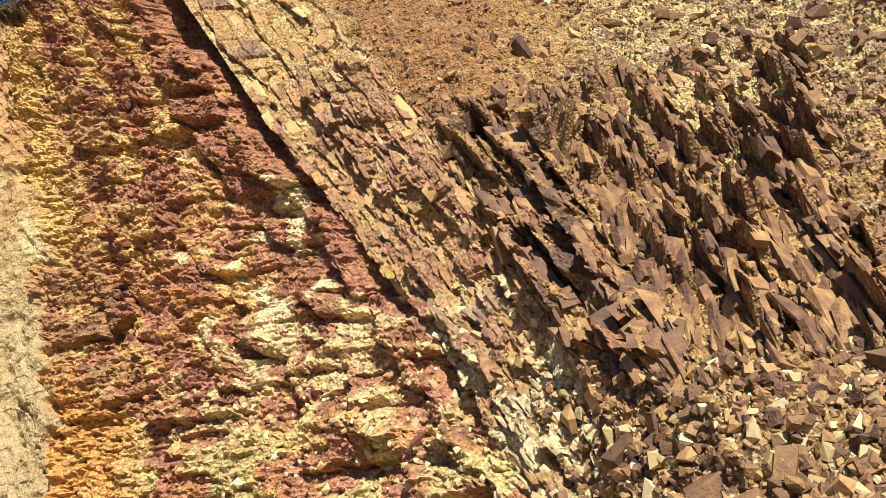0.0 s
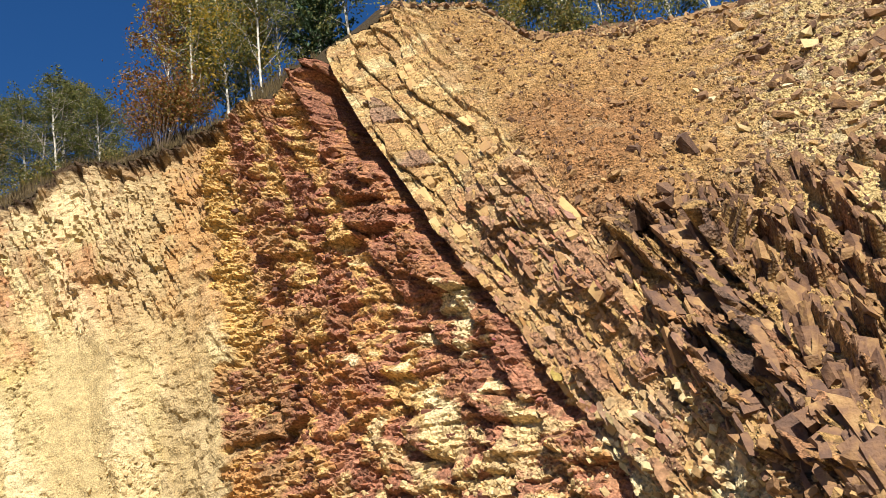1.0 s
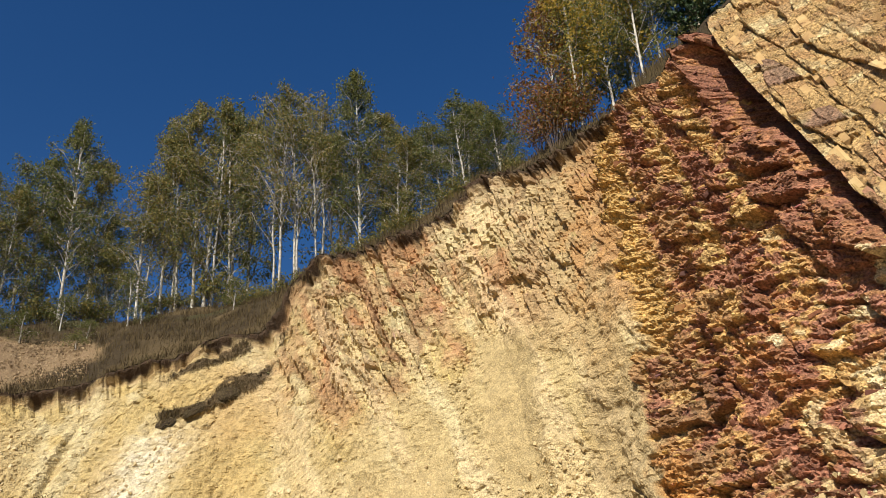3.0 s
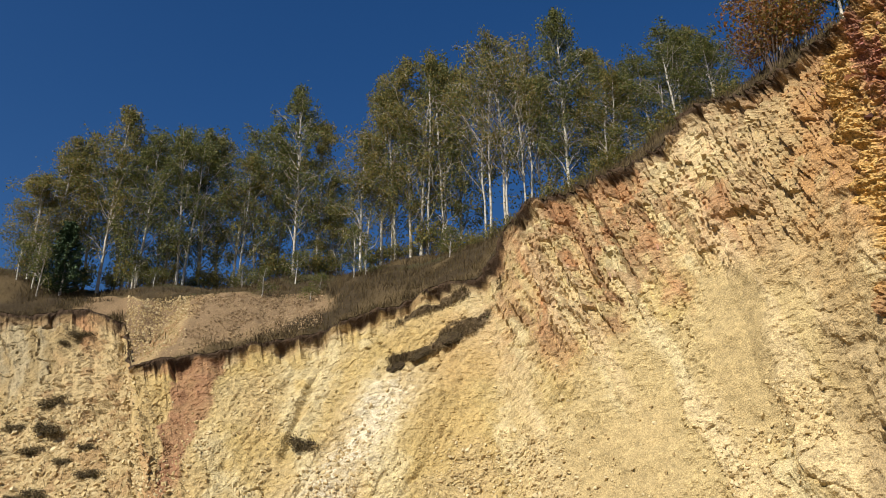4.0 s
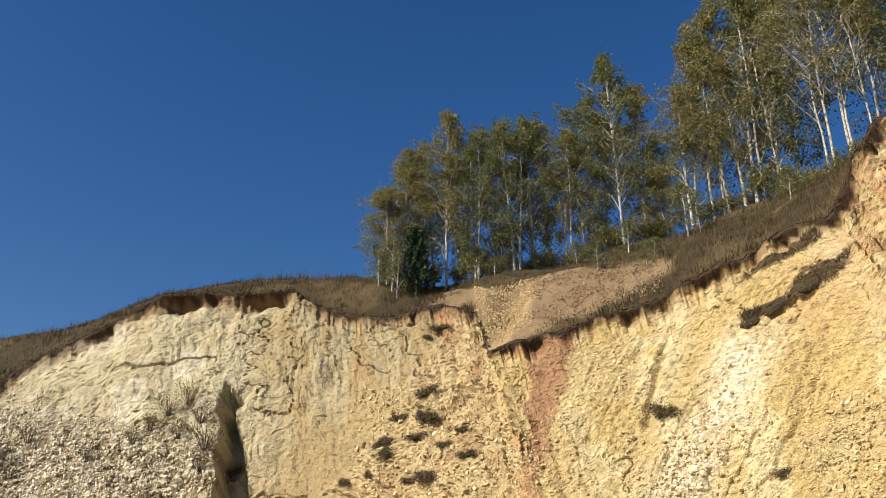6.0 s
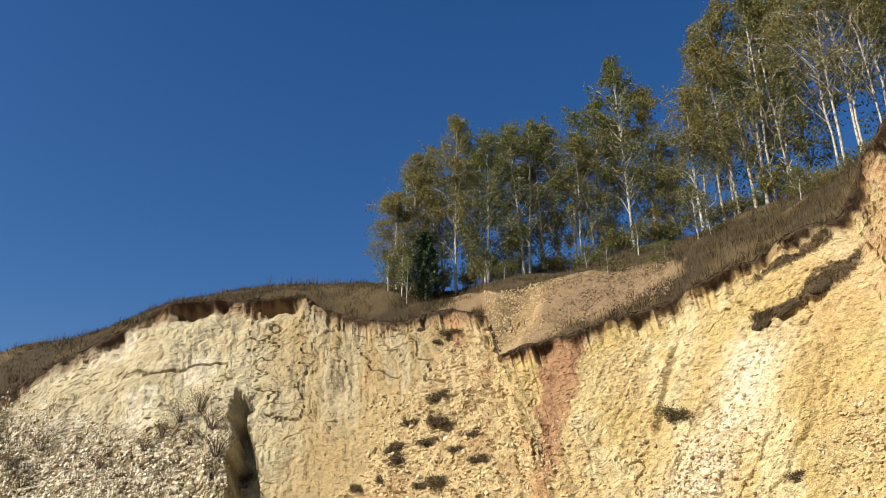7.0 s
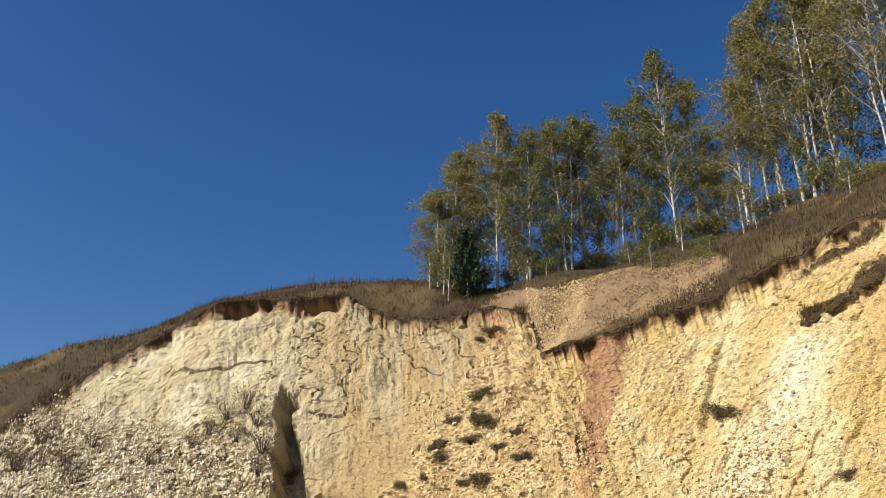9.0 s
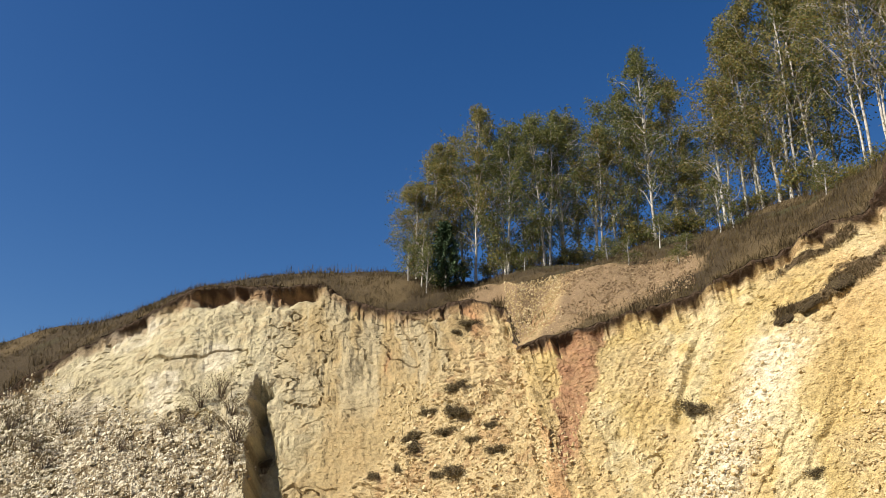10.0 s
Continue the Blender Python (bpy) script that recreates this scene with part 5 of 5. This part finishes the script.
def pine(height, label):
    """A young pine: straight trunk, whorls of branches, dense dark needles."""
    root = new("pine_tree")
    zs = np.linspace(0, 1, 8)
    bits, spots = [], []
    path = np.c_[0.05 * np.sin(zs * 4), 0.04 * np.cos(zs * 3), height * zs]
    part("trunk", mesh_from("trunk", *tube(path, 0.07 * (1 - zs) + 0.012, 7), M_LIMB), None, root)
    for k in range(13):
        f = 0.08 + 0.86 * k / 12
        for a in np.arange(6) * 1.047 + rng.uniform(0, 1):
            reach = (1.28 * (1 - f) ** 0.8 + 0.14) * rng.uniform(0.75, 1.15)
            w = np.linspace(0, 1, 5)
            line = np.c_[np.cos(a) * reach * w, np.sin(a) * reach * w, height * f + reach * (0.15 * w + 0.35 * w ** 2)]
            bits.append(tube(line, 0.018 * (1 - w) + 0.005, 4))
            t = rng.random((170, 1)) ** 0.7
            idx = np.clip((t * 4).astype(int).ravel(), 0, 3)
            spots.append(line[idx] * (1 - (t * 4 - idx[:, None])) + line[idx + 1] * (t * 4 - idx[:, None]) + rng.normal(0, 0.055, (170, 3)))
    part("branching", mesh_from("branching", *joined(bits), M_LIMB), None, root)
    c = np.concatenate(spots)
    v, f = leaf_cards(c, 0.105)
    part("foliage", mesh_from("foliage", v, f, M_NEEDLE, smooth_faces=False), None, root)
    root["tall"] = height
    return tagged(root, label, "pine")


young_pine = pine(4.6, "young dark green pine on the turf bank")
rim_pine = copy_thing(young_pine, stand(young_pine, 50.6, 26.5, 43.5))
tagged(rim_pine, "dark green pine behind the tip of the slab")
young_pine.matrix_basis = stand(young_pine, -12.6, 45.5, 23.2)


def shrub(name, radius, tall, leaves, leaf_size, mat, label, category, group):
    """A low bush: many thin stems from one root and small leaves round them."""
    root = new(name)
    bits, spots = [], []
    for k in range(22):
        a, r = rng.uniform(0, 6.28), radius * rng.uniform(0.3, 1.0)
        tip = np.array((math.cos(a) * r, math.sin(a) * r, tall * rng.uniform(0.45, 1.0)))
        line = [np.array((math.cos(a) * 0.1 * r, math.sin(a) * 0.1 * r, -0.08)), tip * (0.45, 0.45, 0.6), tip]
        bits.append(tube(line, [0.014, 0.009, 0.004], 4))
        t = rng.random((leaves // 22, 1))
        spots.append(line[1] * (1 - t) + tip * t + rng.normal(0, 0.16 * radius + 0.03, (len(t), 3)))
    part("stalk", mesh_from("stalk", *joined(bits), M_TWIG), None, root)
    part("foliage", mesh_from("foliage", *leaf_cards(np.concatenate(spots), leaf_size), mat, smooth_faces=False), None, root)
    return tagged(root, label, category, group)


rust_bush = shrub("shrub", 1.5, 3.2, 2200, 0.10, M_LEAF_RUST, "tall shrub with rusty red leaves at the rim", "shrub", "shrubs at the rim")
rust_bush.matrix_basis = Matrix.Translation(spot(37.9, 25.2))
for bearing, dist, k in ((39.3, 25.6, 0.8), (36.8, 26.5, 0.7)):
    copy_thing(rust_bush, Matrix.Translation(spot(bearing, dist)) @ Matrix.Diagonal((k, k, k, 1)))

thicket = shrub("shrub", 1.1, 1.9, 1500, 0.11, M_LEAF, "olive-brown undergrowth shrub between the birches", "shrub", "shrubs between the birches")
THICKET = [(-14.4, 47), (-12.8, 48), (-11.6, 47.5), (-9.6, 47), (-8.4, 46.5), (-7.2, 47), (-6.0, 46.4), (-4.8, 47), (-3.6, 46.6), (-2.4, 47.2), (-1.4, 46.4), (-0.2, 47), (1.0, 46.5),
           (2.0, 47), (3.4, 46), (4.6, 46.5), (8.2, 44.5), (9.6, 44), (10.9, 43.5), (12.1, 43), (13.3, 42.5), (14.5, 42), (15.6, 40.5), (17.0, 39.5), (18.4, 38.5), (20.3, 38), (21.4, 37.5),
           (59.5, 26.5), (61, 27), (62.5, 26.6), (64, 27.4), (65.5, 27), (67, 27.6), (68.5, 28), (70, 27.5), (71.5, 28.2), (73, 28), (74.5, 28.6), (76, 28.4), (78, 28.8),
           (23.2, 37), (24.8, 36.5), (26.4, 36), (28.0, 35.5), (29.8, 35), (32.5, 34.5), (34.6, 33)]
for n, (bearing, dist) in enumerate(THICKET):
    k = rng.uniform(0.55, 1.1)
    m = Matrix.Translation(spot(bearing, dist)) @ Matrix.Rotation(n * 1.3, 4, "Z") @ Matrix.Diagonal((k, k, k * rng.uniform(0.8, 1.2), 1))
    if n:
        copy_thing(thicket, m)
    else:
        first_thicket = m
thicket.matrix_basis = first_thicket

low_bush = shrub("bush", 0.75, 0.55, 1500, 0.085, M_BUSH, "low dark brown bush growing on the bare slope", "bush", "bushes on the slope")
BUSHES = [(-11.9, 12.0, 0.8), (-13.8, 10.4, 0.7), (-12.0, 10.3, 1.15), (-12.5, 9.2, 0.7), (-14.8, 8.7, 0.7), (-14.9, 8.9, 0.55), (-9.7, 9.5, 0.6), (-10.8, 8.7, 0.55),
          (-9.4, 8.0, 0.6), (-14.6, 8.1, 0.8), (-15.6, 6.8, 0.6), (-17.2, 6.4, 0.6), (-12.0, 6.6, 0.9), (-10.9, 16.2, 0.8), (-11.9, 15.7, 0.5), (-24.2, 7.0, 0.6), (3.5, 10.0, 0.85), (-13.2, 6.4, 0.6),
          (10.0, 6.0, 0.4)]
for n, (bearing, angle, k) in enumerate(BUSHES):
    i, j = wall_spot(bearing, angle)
    m = Matrix.Translation(P[i, j]) @ basis(Vector(N0[i, j]) + Vector((0, 0, 0.8)), T_UP[i, j], 3, 0.1).to_4x4() @ Matrix.Diagonal((k * 0.95, k * 0.65, k * 0.6, 1))
    if n:
        copy_thing(low_bush, m)
    else:
        first_bush = m
low_bush.matrix_basis = first_bush


dry_shrub = shrub("dry_shrub", 0.9, 1.1, 420, 0.06, M_BUSH, "sparse twiggy grey-brown shrub on the clay slope", "shrub", "twiggy shrubs on the clay")
DRY = [(-28.6, 10.6, 0.9), (-27.4, 11.3, 1.1), (-26.6, 10.2, 1.0), (-27.8, 9.2, 0.9), (-26.2, 8.6, 1.1), (-29.6, 9.6, 0.8), (-30.6, 8.8, 0.7), (-26.4, 7.2, 0.9), (-36.5, 8.6, 0.9),
       (-38.0, 7.4, 1.0), (-39.4, 8.6, 1.1), (-33.0, 7.6, 0.8), (-37.2, 6.4, 0.9), (-24.3, 6.6, 0.8), (-40.6, 7.2, 1.1)]
for n, (bearing, angle, k) in enumerate(DRY):
    i, j = wall_spot(bearing, angle)
    m = Matrix.Translation(P[i, j]) @ Matrix.Rotation(n * 1.7, 4, "Z") @ Matrix.Diagonal((k, k, k, 1))
    if n:
        copy_thing(dry_shrub, m)
    else:
        first_dry = m
dry_shrub.matrix_basis = first_dry

# slumped dark turf on the spur
def turf_clump(form_seed):
    """A sod of dark turf: a lumpy cake of soil and matted dead grass."""
    root = new("turf_clump")
    bm = bmesh.new()
    bmesh.ops.create_icosphere(bm, subdivisions=4, radius=1.0)
    for v in bm.verts:
        k = noise.noise(v.co * 2.1 + Vector((form_seed * 5, 0, 0))) * 0.35 + noise.noise(v.co * 6 + Vector((0, form_seed * 3, 0))) * 0.16
        v.co = v.co * (1 + k)
        v.co.z *= 0.40
    for f in bm.faces:
        f.smooth = True
    part("sod", bm, M_SOD, root)
    d = rng.normal(size=(2000, 3))
    d /= np.linalg.norm(d, axis=1, keepdims=True)
    d = d[d[:, 2] > -0.2] * (1.05, 1.05, 0.5)
    tagged(part("dead_grass", mesh_from("dead_grass", *leaf_cards(d + rng.normal(0, 0.05, d.shape), 0.11), M_BUSH, smooth_faces=False), None, root), kind="stuff")
    return tagged(root, "slumped clump of dark turf on the spur", "turf", "slumped turf clumps")


M_SOD = noisy_material("dark_sod", [(0.02, 0.014, 0.009), (0.05, 0.034, 0.019), (0.09, 0.065, 0.033)], 3, 0.95, 0.9, 0.2)
sods = [turf_clump(k) for k in range(3)]
CLUMPS = [(9.6, 15.3, 0.32), (11.4, 16.2, 0.36), (13.4, 17.2, 0.34), (10.9, 18.6, 0.34), (14.6, 20.0, 0.3)]
for n, (bearing, angle, k) in enumerate(CLUMPS):
    i, j = wall_spot(bearing, angle)
    m = Matrix.Translation(P[i, j]) @ basis(Vector(N0[i, j]) + Vector((0, 0, 0.5)), T_RIGHT[i, j] + 0.5 * T_UP[i, j], 0.3, 0.2).to_4x4() @ Matrix.Diagonal((rng.uniform(0.5, 0.8) * k, rng.uniform(0.8, 1.2) * k, 0.5 * k, 1))
    if n < 3:
        sods[n].matrix_basis = m
    else:
        copy_thing(sods[n % 3], m)


# ---------------------------------------------------------------- grass
def grass(name, roots, tall, label, lean=0.35, width=0.012):
    n = len(roots)
    h = tall * rng.uniform(0.45, 1.15, n) * (0.75 + 1.1 * np.clip(fbm(roots[:, 0] * 1.1, roots[:, 1] * 1.1, roots[:, 2] * 1.1, 2, 77), -0.35, 0.9))
    a = rng.uniform(0, 2 * np.pi, n)
    side = np.c_[np.cos(a), np.sin(a), np.zeros(n)]
    b = rng.uniform(0, 2 * np.pi, n)
    bend = np.c_[np.cos(b), np.sin(b), np.zeros(n)] * (h * lean * rng.random(n))[:, None]
    up = np.array((0, 0, 1.0))
    base = roots - up * 0.05
    mid_p = base + up * (h * 0.6)[:, None] + bend * 0.4
    tip = base + up * h[:, None] + bend
    v = np.stack([base - side * width, base + side * width, mid_p + side * width * 0.7, tip, mid_p - side * width * 0.7], 1).reshape(-1, 3)
    k = np.arange(n)[:, None] * 5
    f = np.concatenate([k + [0, 1, 2], k + [0, 2, 4], k + [4, 2, 3]])
    return tagged(new(name, mesh_from(name, v, f, M_GRASS, smooth_faces=False)), label, "grass", kind="stuff")


def turf_places(n, a0, a1, s0, s1, clump=6, spread=0.12, power=1.0):
    m = n // clump
    a = rng.uniform(a0, a1, m)
    _, r0, _ = wall_at(a)
    top = np.stack([np.interp(a, U, P[:, -1, i]) for i in range(2)], -1)
    r0 = np.hypot(top[:, 0], top[:, 1])
    far, _ = crest_at(a)
    s = s0 + (s1 - s0) * rng.random(m) ** power
    d = r0 + (far - r0) * s
    p = at(a, d, plateau(a, d))
    g = fbm(p[:, 0] * 0.4, p[:, 1] * 0.4, p[:, 0] * 0, 4, 95)
    keep = rng.random(m) > 1.2 * band(a + 5 * g, -8.8, 3.2, 0.8) * band(s + 0.08 * g, 0.03 + 0.010 * (a + 8), 0.66 - 0.016 * (a + 8), 0.03)
    p = p[keep]
    m = len(p)
    p = np.repeat(p, clump, 0) + rng.normal(0, spread, (m * clump, 3)) * (1, 1, 0)
    return p


grass("grass", turf_places(34000, -18, 17, 0.0, 1.08), 0.30, "dry brown grass on the turf bank", lean=0.9, width=0.011)
grass("grass", turf_places(16000, -46, -18, 0.0, 1.0), 0.28, "short dry grass on the turf bank", lean=0.9, width=0.011)
grass("grass", turf_places(9000, 17, 50, 0.0, 0.7), 0.34, "dry brown grass along the rim", width=0.014)
grass("grass", turf_places(7000, -46, 42, 0.0, 0.05, power=1.5), 0.32, "dead grass hanging over the rim", lean=0.8, width=0.014)
grass("grass", turf_places(1500, -46, -13, 0.92, 1.02, clump=2), 0.55, "tall dry weeds along the crest", lean=0.25, width=0.009)
ii, jj = scatter((low_left + 0.15 * clay * (SEEN_EL < 12) + 2.5 * clay * (1 - smooth(BEAR + 0.35 * (ANG - 9), -38.4, -37.0))) * (SEEN_EL > 4) * (SEEN_AZ > -45) * (UU < -9), 3500)
grass("weeds", P[ii, jj], 0.5, "dry grey-brown weeds on the lower clay slope", lean=0.6, width=0.012)

ii, jj = scatter(turf_mat * 1.0, 4200)
grass("dead_grass", P[ii, jj], 0.24, "matted dead grass on the slumped turf", lean=1.2, width=0.011)

M_GRAVEL = noisy_material("grey_brown_gravel", [(0.14, 0.095, 0.055), (0.24, 0.165, 0.095), (0.34, 0.25, 0.15)], 5, 0.9, 0.7, 0.6)
# gravel on the bare bank and stones along the stony rim
a = np.sort(rng.uniform(-8.4, 4.5, 5200))
top_xy = np.stack([np.interp(a, U, P[:, -1, i]) for i in range(2)], -1)
r0 = np.hypot(top_xy[:, 0], top_xy[:, 1])
d = r0 + (crest_at(a)[0] - r0) * rng.uniform(0.05, 0.66, len(a)) * (1 - 0.035 * np.clip(a + 4, 0, 9))
half = int(np.searchsorted(a, -4.5))
rubble("gravel_bank", None, 0, (0.03, 0.10), M_PALE_STONE, "pale gravel on the bare bank", places=at(a, d, plateau(a, d))[:half])
rubble("gravel_bank", None, 0, (0.03, 0.09), M_GRAVEL, "grey-brown gravel on the bare bank", places=at(a, d, plateau(a, d))[half:])
a = rng.uniform(56, 98, 2200)
d = np.interp(a, U, np.hypot(P[:, -1, 0], P[:, -1, 1])) + 3.5 * rng.random(len(a)) ** 2
rubble("rim_stones", None, 0, (0.04, 0.20), M_STONE, "brown stones along the rim of the slope", places=at(a, d, plateau(a, d)))
